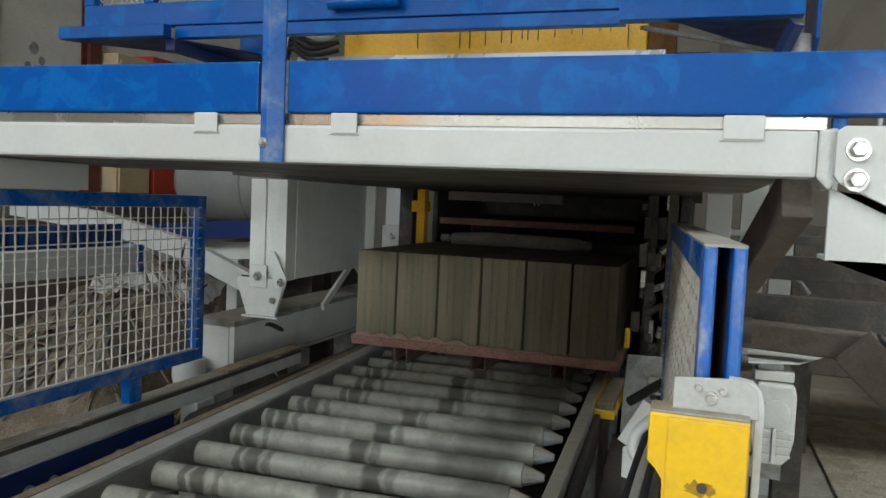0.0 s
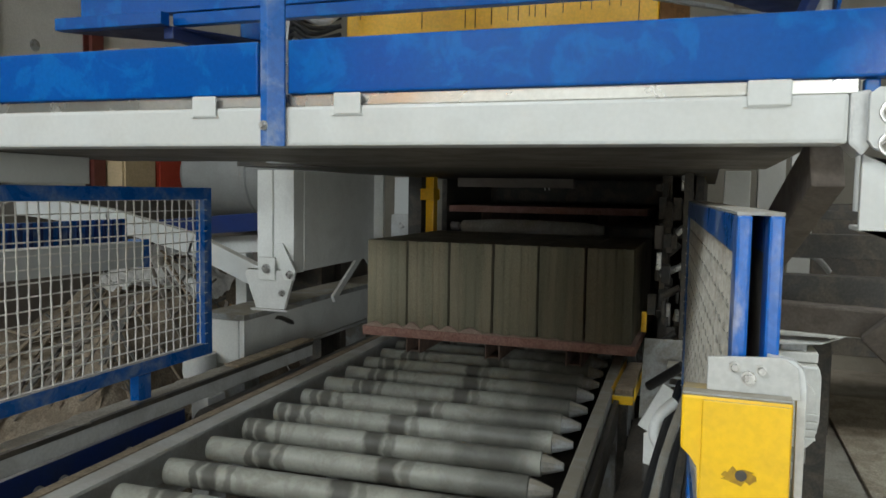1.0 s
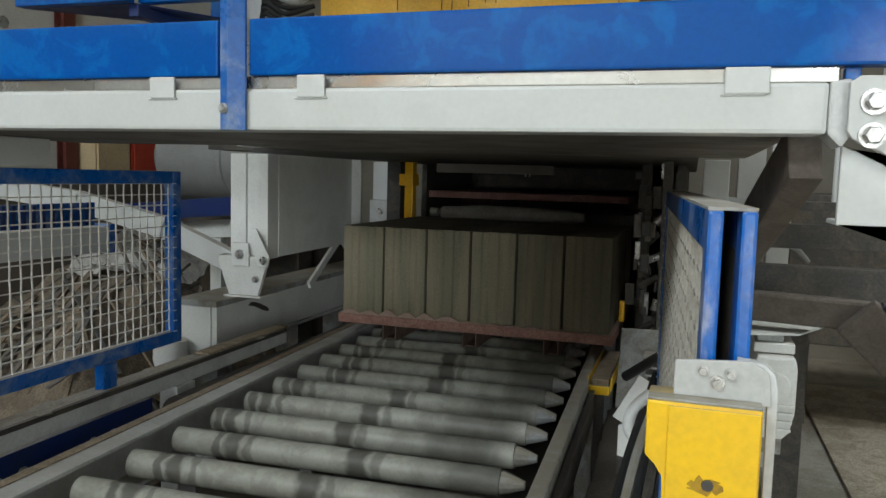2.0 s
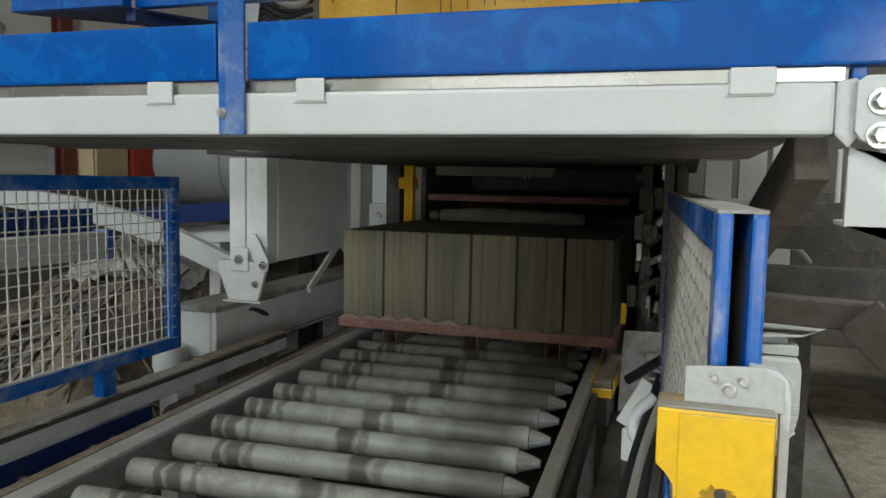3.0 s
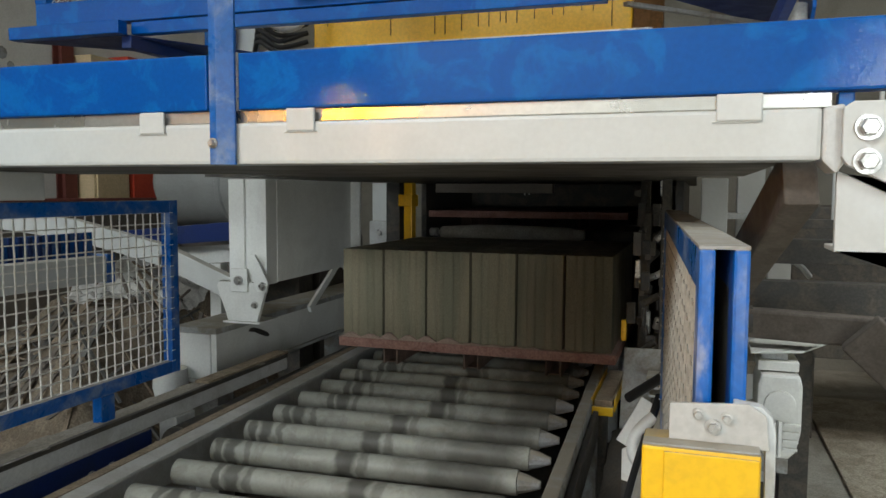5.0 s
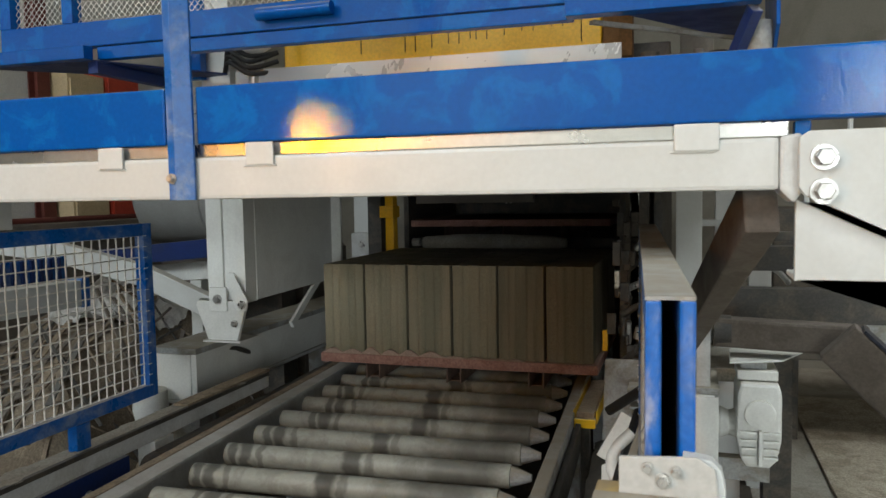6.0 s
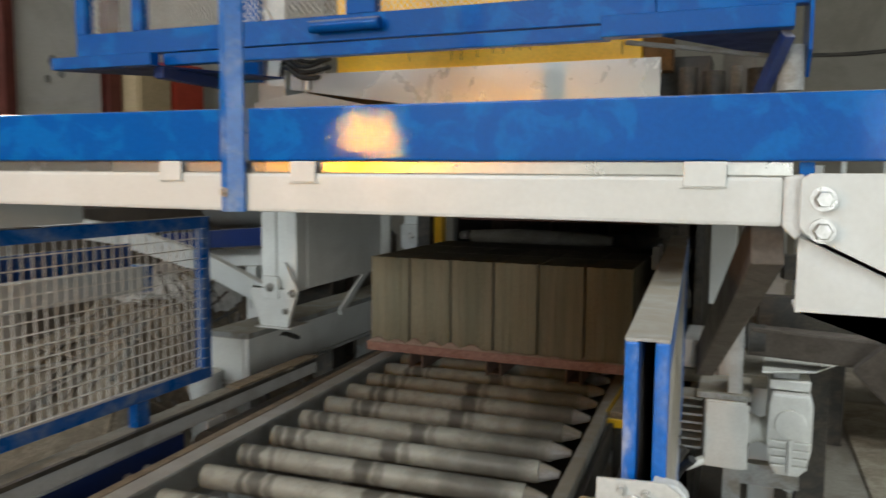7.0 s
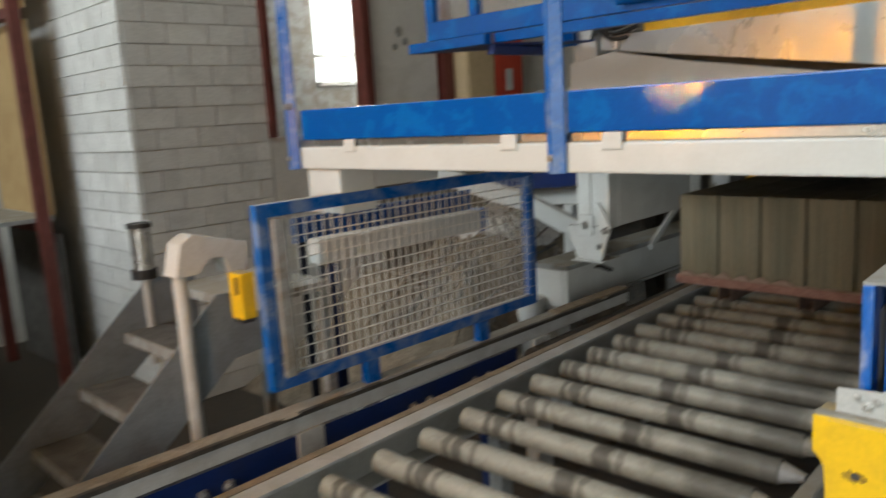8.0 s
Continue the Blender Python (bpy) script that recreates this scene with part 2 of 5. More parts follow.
def tube(bm, p0, p1, r, seg=12, r1=None, cap=True):
    p0, p1 = Vector(p0), Vector(p1)
    q = (p1 - p0).to_track_quat("Z", "Y")
    r1 = r if r1 is None else r1
    rings = []
    for p, rad in ((p0, r), (p1, r1)):
        rings.append([bm.verts.new(p + q @ Vector((rad * math.cos(2 * math.pi * i / seg), rad * math.sin(2 * math.pi * i / seg), 0))) for i in range(seg)])
    for i in range(seg):
        j = (i + 1) % seg
        bm.faces.new((rings[0][i], rings[0][j], rings[1][j], rings[1][i]))
    if cap:
        bm.faces.new(list(reversed(rings[0])))
        bm.faces.new(rings[1])


def lathe(bm, origin, axis, profile, seg=16):
    """A turned body: (distance along the axis, radius) pairs."""
    origin = Vector(origin)
    q = Vector(axis).to_track_quat("Z", "Y")
    rings = [[bm.verts.new(origin + q @ Vector((r * math.cos(2 * math.pi * i / seg), r * math.sin(2 * math.pi * i / seg), d))) for i in range(seg)] for d, r in profile]
    for a, b in zip(rings, rings[1:]):
        for i in range(seg):
            j = (i + 1) % seg
            bm.faces.new((a[i], a[j], b[j], b[i]))
    bm.faces.new(list(reversed(rings[0])))
    bm.faces.new(rings[-1])


def bar(bm, p0, p1, w, h, up=(0, 0, 1)):
    """A straight bar of cross-section w (sideways) by h (along up)."""
    p0, p1 = Vector(p0), Vector(p1)
    d = (p1 - p0).normalized()
    s = d.cross(Vector(up)).normalized()
    u = s.cross(d)
    rings = [[bm.verts.new(p + s * a * w / 2 + u * b * h / 2) for a, b in ((-1, -1), (1, -1), (1, 1), (-1, 1))] for p in (p0, p1)]
    for i in range(4):
        j = (i + 1) % 4
        bm.faces.new((rings[0][i], rings[0][j], rings[1][j], rings[1][i]))
    bm.faces.new(list(reversed(rings[0])))
    bm.faces.new(rings[1])


def plate(bm, points, axis, a0, a1):
    """A flat plate: an outline in the other two axes, between a0 and a1 along the axis."""
    def at(p, a):
        return {"x": (a, p[0], p[1]), "y": (p[0], a, p[1]), "z": (p[0], p[1], a)}[axis]
    lo = [bm.verts.new(at(p, a0)) for p in points]
    hi = [bm.verts.new(at(p, a1)) for p in points]
    n = len(points)
    for i in range(n):
        j = (i + 1) % n
        bm.faces.new((lo[i], lo[j], hi[j], hi[i]))
    bm.faces.new(list(reversed(lo)))
    bm.faces.new(hi)


def hose(bm, points, r, seg=8, steps=6):
    """A bent hose or pipe through the points."""
    pts = [Vector(p) for p in points]
    path = []
    for i in range(len(pts) - 1):
        a, b, c, d = pts[max(i - 1, 0)], pts[i], pts[i + 1], pts[min(i + 2, len(pts) - 1)]
        for k in range(steps):
            s = k / steps
            path.append(0.5 * ((2 * b) + (c - a) * s + (2 * a - 5 * b + 4 * c - d) * s * s + (3 * b - a - 3 * c + d) * s ** 3))
    path.append(pts[-1])
    rings = []
    for i, p in enumerate(path):
        d = (path[min(i + 1, len(path) - 1)] - path[max(i - 1, 0)]).normalized()
        q = d.to_track_quat("Z", "Y")
        rings.append([bm.verts.new(p + q @ Vector((r * math.cos(2 * math.pi * k / seg), r * math.sin(2 * math.pi * k / seg), 0))) for k in range(seg)])
    for a, b in zip(rings, rings[1:]):
        shift = min(range(seg), key=lambda s: (a[0].co - b[s].co).length)
        for k in range(seg):
            j = (k + 1) % seg
            bm.faces.new((a[k], a[j], b[(j + shift) % seg], b[(k + shift) % seg]))
    bm.faces.new(list(reversed(rings[0])))
    bm.faces.new(rings[-1])


def hexbolt(bm, centre, axis, r, h):
    lathe(bm, centre, axis, [(0, r * 1.55), (h * 0.25, r * 1.55)], 20)
    q = Vector(axis).normalized()
    lathe(bm, Vector(centre) + q * h * 0.26, axis, [(0, r * 1.1), (h * 0.75, r * 1.1), (h * 0.9, r * 0.95)], 6)


def thing(name, label, category, base=(0, 0, 0), yaw=0.0, group="", kind=""):
    ob = new(name)
    ob.matrix_basis = pose(*base, 0, 0, yaw)
    ob.empty_display_size = 0.1
    return tagged(ob, label, category, group, kind)


def mesh_of(name, bm, material, bevel=0.0, smooth=False):
    if bevel:
        bmesh.ops.bevel(bm, geom=bm.edges[:], offset=bevel, segments=2, affect="EDGES", profile=0.6)
    bmesh.ops.recalc_face_normals(bm, faces=bm.faces[:])
    me = bpy.data.meshes.new(name)
    bm.to_mesh(me)
    bm.free()
    me.materials.append(material)
    if smooth:
        for p in me.polygons:
            p.use_smooth = True
        me.set_sharp_from_angle(angle=radians(40))
    return me


def part(name, bm, material, parent, label="", bevel=0.0, smooth=False, local=False):
    """One mesh under a thing or part. Its outline is given in world metres, or in the thing's own space if local."""
    root = parent
    m = Matrix()
    while root is not None:
        m = root.matrix_basis @ m
        root = root.parent
    if not local:
        bm.transform(m.inverted())
    ob = new(name, mesh_of(name, bm, material, bevel, smooth))
    ob.parent = parent
    if label:
        ob["label"] = label
    return ob


def solo(name, bm, material, label, category="", kind="", bevel=0.0, smooth=False, group=""):
    return tagged(new(name, mesh_of(name, bm, material, bevel, smooth)), label, category, group, kind)


def box_part(name, dims, material, parent, label="", bevel=0.003, local=False):
    bm = bmesh.new()
    box(bm, *dims)
    return part(name, bm, material, parent, label, bevel, False, local)


def bar_part(name, p0, p1, w, h, material, parent, label="", bevel=0.003, up=(0, 0, 1)):
    bm = bmesh.new()
    bar(bm, p0, p1, w, h, up)
    return part(name, bm, material, parent, label, bevel)


def plate_part(name, points, axis, a0, a1, material, parent, label="", bevel=0.002):
    bm = bmesh.new()
    plate(bm, points, axis, a0, a1)
    return part(name, bm, material, parent, label, bevel)


def tube_part(name, p0, p1, r, material, parent, label="", seg=16, r1=None):
    bm = bmesh.new()
    tube(bm, p0, p1, r, seg, r1)
    return part(name, bm, material, parent, label, 0, True)


def bolt_part(centre, axis, r, h, parent, label=""):
    bm = bmesh.new()
    hexbolt(bm, centre, axis, r, h)
    return part("bolt", bm, BOLT, parent, label, 0, False)


# ---- the hall ----
def structure(name, dims, material, label, category):
    bm = bmesh.new()
    box(bm, *dims)
    return solo(name, bm, material, label, category, "structure")


structure("ground", (-160, 160, -220, 160, -0.5, -0.06), ASPHALT, "bare dusty yard ground outside the hall", "ground")
structure("floor", (-7.6, 5.2, -10.0, 8.2, -0.06, 0.0), CONCRETE, "dusty stained concrete floor of the factory hall", "floor")

bm = bmesh.new()
box(bm, -7.5, -2.2, -0.9, 1.94, 0.0005, 0.012)
solo("dirt_floor", bm, DIRT_SHADE, "dark trodden dirt on the floor round the stairs", "floor", "structure")
# Floor under the machine, with the shade put into its dark colour.
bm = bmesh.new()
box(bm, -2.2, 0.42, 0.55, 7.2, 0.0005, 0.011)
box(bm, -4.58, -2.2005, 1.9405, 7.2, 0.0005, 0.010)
solo("oily_floor", bm, DIRT_SHADE, "dirty floor under the machine, colour darkened for the shade there", "floor", "structure")
wall_west = structure("wall_west", (-4.9, -4.62, 1.972, 3.0, 0, 6.5), MORTAR, "grey concrete block wall with worn mortar joints", "wall")
structure("wall_west_sill", (-4.9, -4.6, 3.0, 3.95, 0, 1.82), PLASTER_PALE, "grey plastered wall below the window recess", "wall")
structure("wall_west_head", (-4.9, -4.6, 3.0, 3.95, 3.7, 6.5), PLASTER_PALE, "grey plastered wall above the window recess", "wall")
structure("wall_west_far", (-4.7, -4.6, 3.95, 8.2, 0, 6.5), PLASTER_PALE, "grey plastered hall wall with dark spots", "wall")
wall_jog = structure("wall_jog", (-7.6, -4.9, 1.97, 2.2, 0, 6.5), MORTAR, "grey concrete block wall that turns a corner", "wall")
structure("wall_booth", (-7.8, -7.6, -10.0, 2.2, 0, 6.5), PLASTER, "plain grey plastered side wall", "wall")
# Unseen wall, added to block roof light from the stairs.
structure("wall_low", (-7.6, -1.7, -1.1, -0.95, 0, 2.6), PLASTER, "plain unseen wall added behind the stairs to shade them", "wall")
structure("wall_north", (-4.9, 5.2, 8.2, 8.4, 0, 6.5), TAN, "tan-grey plastered rear wall of the hall", "wall")
structure("wall_east", (5.0, 5.2, -10.0, 8.2, 0, 6.5), TAN, "tan-grey plastered side wall of the hall", "wall")
structure("wall_south_left", (-7.6, 2.35, -10.2, -10.0, 0, 6.5), PLASTER, "plain grey wall beside the hall gate", "wall")
structure("wall_south_right", (4.65, 5.0, -10.2, -10.0, 0, 6.5), PLASTER, "plain grey wall beside the hall gate", "wall")
structure("wall_south_head", (2.35, 4.65, -10.2, -10.0, 4.0, 6.5), PLASTER, "plain grey wall above the hall gate", "wall")
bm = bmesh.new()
# The opening round x 2.8 is added for the east fill lamp.
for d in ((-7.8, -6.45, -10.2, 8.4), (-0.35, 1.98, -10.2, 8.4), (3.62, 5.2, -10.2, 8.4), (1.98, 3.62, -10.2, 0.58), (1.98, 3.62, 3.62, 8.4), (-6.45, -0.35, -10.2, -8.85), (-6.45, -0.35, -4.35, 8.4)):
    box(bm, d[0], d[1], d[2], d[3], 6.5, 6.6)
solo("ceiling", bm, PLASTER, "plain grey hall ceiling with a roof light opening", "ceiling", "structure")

# the window recess in the block wall
structure("window_recess", (-5.35, -5.25, 2.6, 3.95, 0, 6.5), GREY_DIRTY, "dark grey board inside the window recess", "wall")
structure("window_recess_side", (-5.35, -5.25, 4.4, 5.2, 0, 6.5), GREY_DIRTY, "dark grey board inside the window recess", "wall")
structure("window_recess_sill", (-5.35, -5.25, 3.95, 4.4, 0, 2.225), GREY_DIRTY, "dark grey sill inside the window recess", "wall")
win = thing("window_1", "broken-edged bright window with red-oxide steel posts", "window", (-4.6, 3.5, 1.82), kind="structure")
box_part("window_frame", (-4.66, -4.55, 2.985, 3.035, 1.82, 3.7), REDBROWN, win, "red-oxide steel post")
box_part("window_frame", (-4.68, -4.54, 3.92, 4.0, 1.6, 6.4), REDBROWN, win, "red-oxide steel post")
box_part("window_sill", (-5.3, -5.2, 3.95, 4.4, 2.2255, 2.26), WHITE, win, "bright sill")
box_part("transom", (-5.34, -5.27, 3.95, 4.4, 2.47, 2.5), GREY, win, "grey transom")
bm = bmesh.new()
box(bm, -7.42, -7.4, 2.3, 6.5, 1.0, 6.4)
solo("backdrop", bm, OUTSIDE, "bright overcast daylight outside the window", "backdrop", "structure")


def cabinet(name, label, y0, y1, z1, material):
    ob = thing(name, label, "cabinet", (-4.4, y0, 0))
    box_part("body", (-4.56, -4.36, y0, y1, 0.05, z1), material, ob)
    box_part("door", (-4.36, -4.345, y0 + 0.02, y1 - 0.02, 0.12, z1 - 0.05), material, ob)
    box_part("plinth", (-4.55, -4.37, y0 + 0.01, y1 - 0.01, 0, 0.05), DARK, ob)
    return ob


box_post = thing("steel_post", "red-oxide steel post against the hall wall", "post", (-4.55, 4.84, 0))
box_part("flange", (-4.58, -4.57, 4.78, 4.9, 0, 6.4), REDBROWN, box_post)
box_part("flange", (-4.5, -4.49, 4.78, 4.9, 0, 6.4), REDBROWN, box_post)
box_part("web", (-4.57, -4.5, 4.83, 4.85, 0, 6.4), REDBROWN, box_post)
cabinet("storage_cabinet", "cream board cabinet standing against the hall wall", 4.93, 5.31, 2.7, CREAM)
cab = cabinet("electrical_cabinet", "red painted metal cabinet with a white notice", 5.33, 5.72, 2.75, RED)
box_part("notice", (-4.345, -4.34, 5.45, 5.55, 2.1, 2.3), WHITE, cab, "small white notice plate")
for k, (yy, zz, s) in enumerate(((4.36, 2.63, 0.05), (4.43, 2.55, 0.035), (4.31, 2.5, 0.03))):
    bm = bmesh.new()
    lathe(bm, (-4.605, yy, zz), (1, 0, 0), [(0, s), (0.012, s * 0.8)], 9)
    solo("wall_hole", bm, GREY_DIRTY, "dark chipped hole in the plastered wall", "hole", smooth=True)

# the steel rack in the corner beyond the stairs
rack = thing("steel_rack", "red-oxide steel rack with a pale board back", "rack", (-6.1, 1.7, 0))
for x in (-5.88, -7.2):
    box_part("upright", (x - 0.04, x + 0.04, 1.62, 1.70, 0, 3.6), REDBROWN, rack)
for z in (2.76, 1.24):
    box_part("rail", (-7.16, -5.92, 1.63, 1.69, z, z + 0.07), REDBROWN, rack)
box_part("shelf", (-7.16, -5.92, 1.1, 1.75, 1.312, 1.345), GREY_DIRTY, rack, "dusty grey shelf board")
box_part("board", (-7.1, -5.94, 1.74, 1.77, 1.35, 2.76), TIMBER, rack, "pale plywood back board")
box_part("board", (-7.1, -5.94, 1.74, 1.77, 2.84, 3.55), TIMBER, rack, "pale plywood back board")
# Added sheet; the dark colour stands in for shade under the shelf.
box_part("back_panel", (-7.1, -5.95, 1.76, 1.8, 0.1, 1.2), TREAD, rack, "dark sheet standing in for the shaded void under the shelf")
rack.matrix_basis = pose(-5.83, 1.7, 0)

# ---- front gantry of the block machine ----
gantry = thing("gantry_frame", "white painted steel gantry beam with bolted end plates", "machine frame", (-1.0, 1.65, 1.74))
YF = 1.61
bm = bmesh.new()
box(bm, -2.27, 0.2, YF, YF + 0.09, 1.738, 1.826)
part("front_beam", bm, WHITE, gantry, "white hollow-section beam", 0.008)
# Deck sheets take a darker colour for the shade on their underside.
box_part("under_deck", (-2.24, 0.16, YF + 0.092, 2.55, 1.741, 1.749), PRIMER_SHADE, gantry, "deck sheet under the frame, darkened for its shaded underside")
box_part("rear_deck", (-1.55, 0.16, 2.552, 3.1, 1.741, 1.749), PRIMER_SHADE, gantry, "deck sheet under the frame, darkened for its shaded underside")
for y in (2.1, 2.5):
    box_part("cross_beam", (-2.24, 0.14, y, y + 0.07, 1.75, 1.83), GREY, gantry)
bm = bmesh.new()
box(bm, -2.26, 0.215, YF + 0.012, YF + 0.07, 1.8265, 1.853)
part("strip", bm, STRIP, gantry, "bright bare metal strip under the blue beam", 0.002)
for x in (-1.95, -1.172, -0.806, 0.03):
    bm = bmesh.new()
    box(bm, x + 0.002, x + 0.076 if x > 0 else x + 0.066, YF - 0.007, YF - 0.0005, 1.806, 1.8525)
    part("tab", bm, WHITE, gantry, "small welded white tab", 0.003)
    bm = bmesh.new()
    tube(bm, (x - 0.004, YF - 0.002, 1.805), (x + 0.07, YF - 0.002, 1.805), 0.0022, 6)
    part("weld_bead", bm, WHITE, gantry, "", 0, True)
# right end: rounded knuckle, bolted plate, brace plates
bm = bmesh.new()
plate(bm, [(0.2, 1.738), (0.2, 1.826), (0.232, 1.832), (0.24, 1.8), (0.236, 1.735), (0.222, 1.715)], "y", YF - 0.004, YF + 0.09)
part("end_knuckle", bm, GREY, gantry, "welded beam end", 0.006)
plate_part("end_plate", [(0.226, 1.742), (0.235, 1.729), (0.33, 1.683), (0.62, 1.545), (1.1, 1.545), (1.1, 1.836), (0.24, 1.832), (0.226, 1.822)], "y", YF - 0.03, YF - 0.012,
           WHITE, gantry, "white bolted end plate")
plate_part("brace_plate", [(0.229, 1.583), (0.229, 1.722), (1.1, 1.30), (1.1, 1.586)], "y", YF + 0.03, YF + 0.045, WHITE, gantry, "white lower brace plate")
box_part("brace_flange", (0.229, 0.9, YF + 0.046, YF + 0.14, 1.583, 1.592), WHITE, gantry)
for z in (1.789, 1.735):
    bolt_part((0.262, YF - 0.0315, z), (0, -1, 0), 0.0135, 0.022, gantry, "large zinc-plated hexagon bolt")
# raking brace under the right end
bm = bmesh.new()
bar(bm, (0.18, 1.70, 1.712), (0.02, 3.0, 1.17), 0.06, 0.105)
part("raking_brace", bm, PIPE, gantry, "dusty raking brace under the beam end", 0.006)
box_part("left_stub", (-2.23, -2.02, YF + 0.02, YF + 0.2, 1.56, 1.737), WHITE, gantry, "white stub bracket")
box_part("stub_arm", (-2.2, -2.02, YF + 0.202, 2.17, 1.648, 1.738), WHITE, gantry, "white arm behind the stub")
box_part("rear_leg", (-1.62, -1.56, 3.02, 3.1, 1.749, 2.0), GREY_DIRTY, gantry, "dusty rear stay")
box_part("right_leg", (1.0, 1.14, YF + 0.05, YF + 0.2, 0, 1.9), GREY, gantry)

# ---- blue guard rail on the gantry ----
rail = thing("guard_rail", "scuffed blue painted steel guard rail with upright posts", "guard rail", (-1.0, 1.6, 1.8))
box_part("rail_board", (-2.22, -0.998, YF, YF + 0.045, 1.8535, 1.972), BLUE, rail, "", 0.005)
box_part("rail_board", (-0.925, 1.6, YF, YF + 0.045, 1.8535, 1.972), BLUE, rail, "", 0.005)


def blue_post(x, z1):
    bm = bmesh.new()
    plate(bm, [(x, YF - 0.03), (x + 0.018, YF - 0.032), (x + 0.05, YF - 0.012), (x + 0.05, YF - 0.006), (x + 0.017, YF - 0.025),
               (x + 0.004, YF - 0.024), (x + 0.004, YF - 0.003), (x, YF - 0.003)], "z", 1.737, z1)
    part("post", bm, BLUE_WORN, rail, "blue angle-section post", 0.0012)
    bolt_part((x + 0.01, YF - 0.033, 1.782), (0, -1, 0), 0.007, 0.01, rail)


blue_post(-0.972, 3.0)
blue_post(-2.285, 3.0)
box_part("post_foot", (0.225, 0.25, 1.63, 1.66, 1.80, 1.8525), BLUE, rail)
bolt_part((-2.26, YF - 0.02, 1.99), (0, -1, 0), 0.011, 0.02, rail)
bm = bmesh.new()
for z in (1.863, 1.89, 1.915, 1.94, 1.96):
    tube(bm, (-0.9225, YF - 0.002, z - 0.012), (-0.9225, YF - 0.002, z + 0.012), 0.004, 6)
part("weld_bead", bm, BOLT, rail, "bright weld at the post", 0, True)

# ---- upper cage ----
YC = 2.4
cage = thing("machine_cage", "blue steel machine cage with expanded metal panels", "machine guard", (-1.0, 2.6, 2.25))
box_part("bottom_rail", (-2.27, -0.12, YC, YC + 0.05, 2.262, 2.345), BLUE, cage)
box_part("lip", (-1.86, -0.25, YC + 0.004, YC + 0.045, 2.216, 2.258), BLUE, cage)
for x0, x1 in ((-2.275, -2.225), (-2.0, -1.955), (-1.105, -0.998)):
    box_part("upright", (x0, x1, YC + 0.002, YC + 0.048, 2.346, 3.3), BLUE, cage)
box_part("top_rail", (-2.27, 0.3, YC, YC + 0.05, 3.301, 3.36), BLUE, cage)
box_part("solid_panel", (-0.118, 0.27, YC + 0.002, YC + 0.05, 2.283, 3.3), BLUE, cage, "plain blue sheet panel")
bm = bmesh.new()
tube(bm, (-1.22, YC - 0.028, 2.306), (-0.965, YC - 0.028, 2.306), 0.02, 12)
part("handle", bm, BLUE, cage, "blue round bar handle", 0, True)
for x in (-1.2, -0.985):
    tube_part("handle_stub", (x, YC - 0.01, 2.306), (x, YC + 0.002, 2.306), 0.012, BLUE, cage)
# left bracket shelf with its folded gusset
box_part("bracket_lip", (-2.325, -1.85, YC - 0.07, YC - 0.025, 2.208, 2.252), BLUE, cage)
# Navy shelf and arm carry the shade under the blue bracket.
plate_part("bracket_shelf", [(-2.31, YC - 0.024), (-1.87, YC - 0.024), (-1.62, YC + 0.42), (-1.8, YC + 0.45)], "z", 2.207, 2.214, NAVY, cage, "bracket underside, shade put into its navy colour")
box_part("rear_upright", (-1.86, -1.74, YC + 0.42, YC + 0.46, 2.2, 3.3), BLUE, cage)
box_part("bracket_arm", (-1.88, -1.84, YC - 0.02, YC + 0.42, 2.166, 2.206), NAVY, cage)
# right bracket
box_part("bracket_lip", (-0.262, 0.235, YC - 0.06, YC - 0.004, 2.213, 2.272), BLUE, cage)
# Shelf and strut are darkened to navy in place of shade.
plate_part("bracket_shelf", [(-0.1, YC + 0.0), (0.23, YC - 0.002), (0.22, YC + 0.5)], "z", 2.214, 2.221, NAVY, cage, "bracket underside, shade put into its navy colour")
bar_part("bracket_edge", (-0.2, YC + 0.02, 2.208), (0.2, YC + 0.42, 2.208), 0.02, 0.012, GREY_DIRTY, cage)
bar_part("bracket_arm", (0.22, YC - 0.03, 2.20), (0.15, YC + 0.1, 2.03), 0.03, 0.035, NAVY, cage, "strut darkened to navy for shade")
plate_part("side_panel", [(YC - 0.005, 2.16), (YC + 0.09, 2.10), (YC + 0.3, 2.16), (YC + 0.3, 3.3), (YC - 0.005, 3.3)], "x", 0.272, 0.282, BLUE, cage, "blue side sheet")
tube_part("knuckle", (0.235, YC + 0.05, 2.06), (0.235, YC + 0.05, 2.18), 0.034, GREY_DIRTY, cage, "grey turned column")


def expanded_metal(bm, x0, x1, z0, z1, y, cell=0.023, rise=0.0125):
    """Zigzag strands that meet in diamonds."""
    rows = int((z1 - z0) / rise)
    cols = int((x1 - x0) / (cell / 2))
    h = 0.0013
    for r in range(rows + 1):
        zc = z0 + rise * r
        flip = 1 if r % 2 else -1
        prev = None
        for c in range(cols + 1):
            x = x0 + c * cell / 2
            z = zc + flip * rise * (0.5 if c % 2 else -0.5)
            ring = [bm.verts.new((x, y - 0.001, z - h)), bm.verts.new((x, y + 0.0015, z)), bm.verts.new((x, y - 0.001, z + h))]
            if prev:
                for i in range(3):
                    j = (i + 1) % 3
                    bm.faces.new((prev[i], prev[j], ring[j], ring[i]))
            prev = ring


for x0, x1 in ((-2.225, -2.0), (-1.955, -1.105), (-0.998, -0.12)):
    bm = bmesh.new()
    expanded_metal(bm, x0, x1, 2.345, 2.66, YC + 0.03)
    tagged(part("expanded_metal_panel", bm, WIRE, cage, "galvanised expanded metal mesh"), kind="stuff")

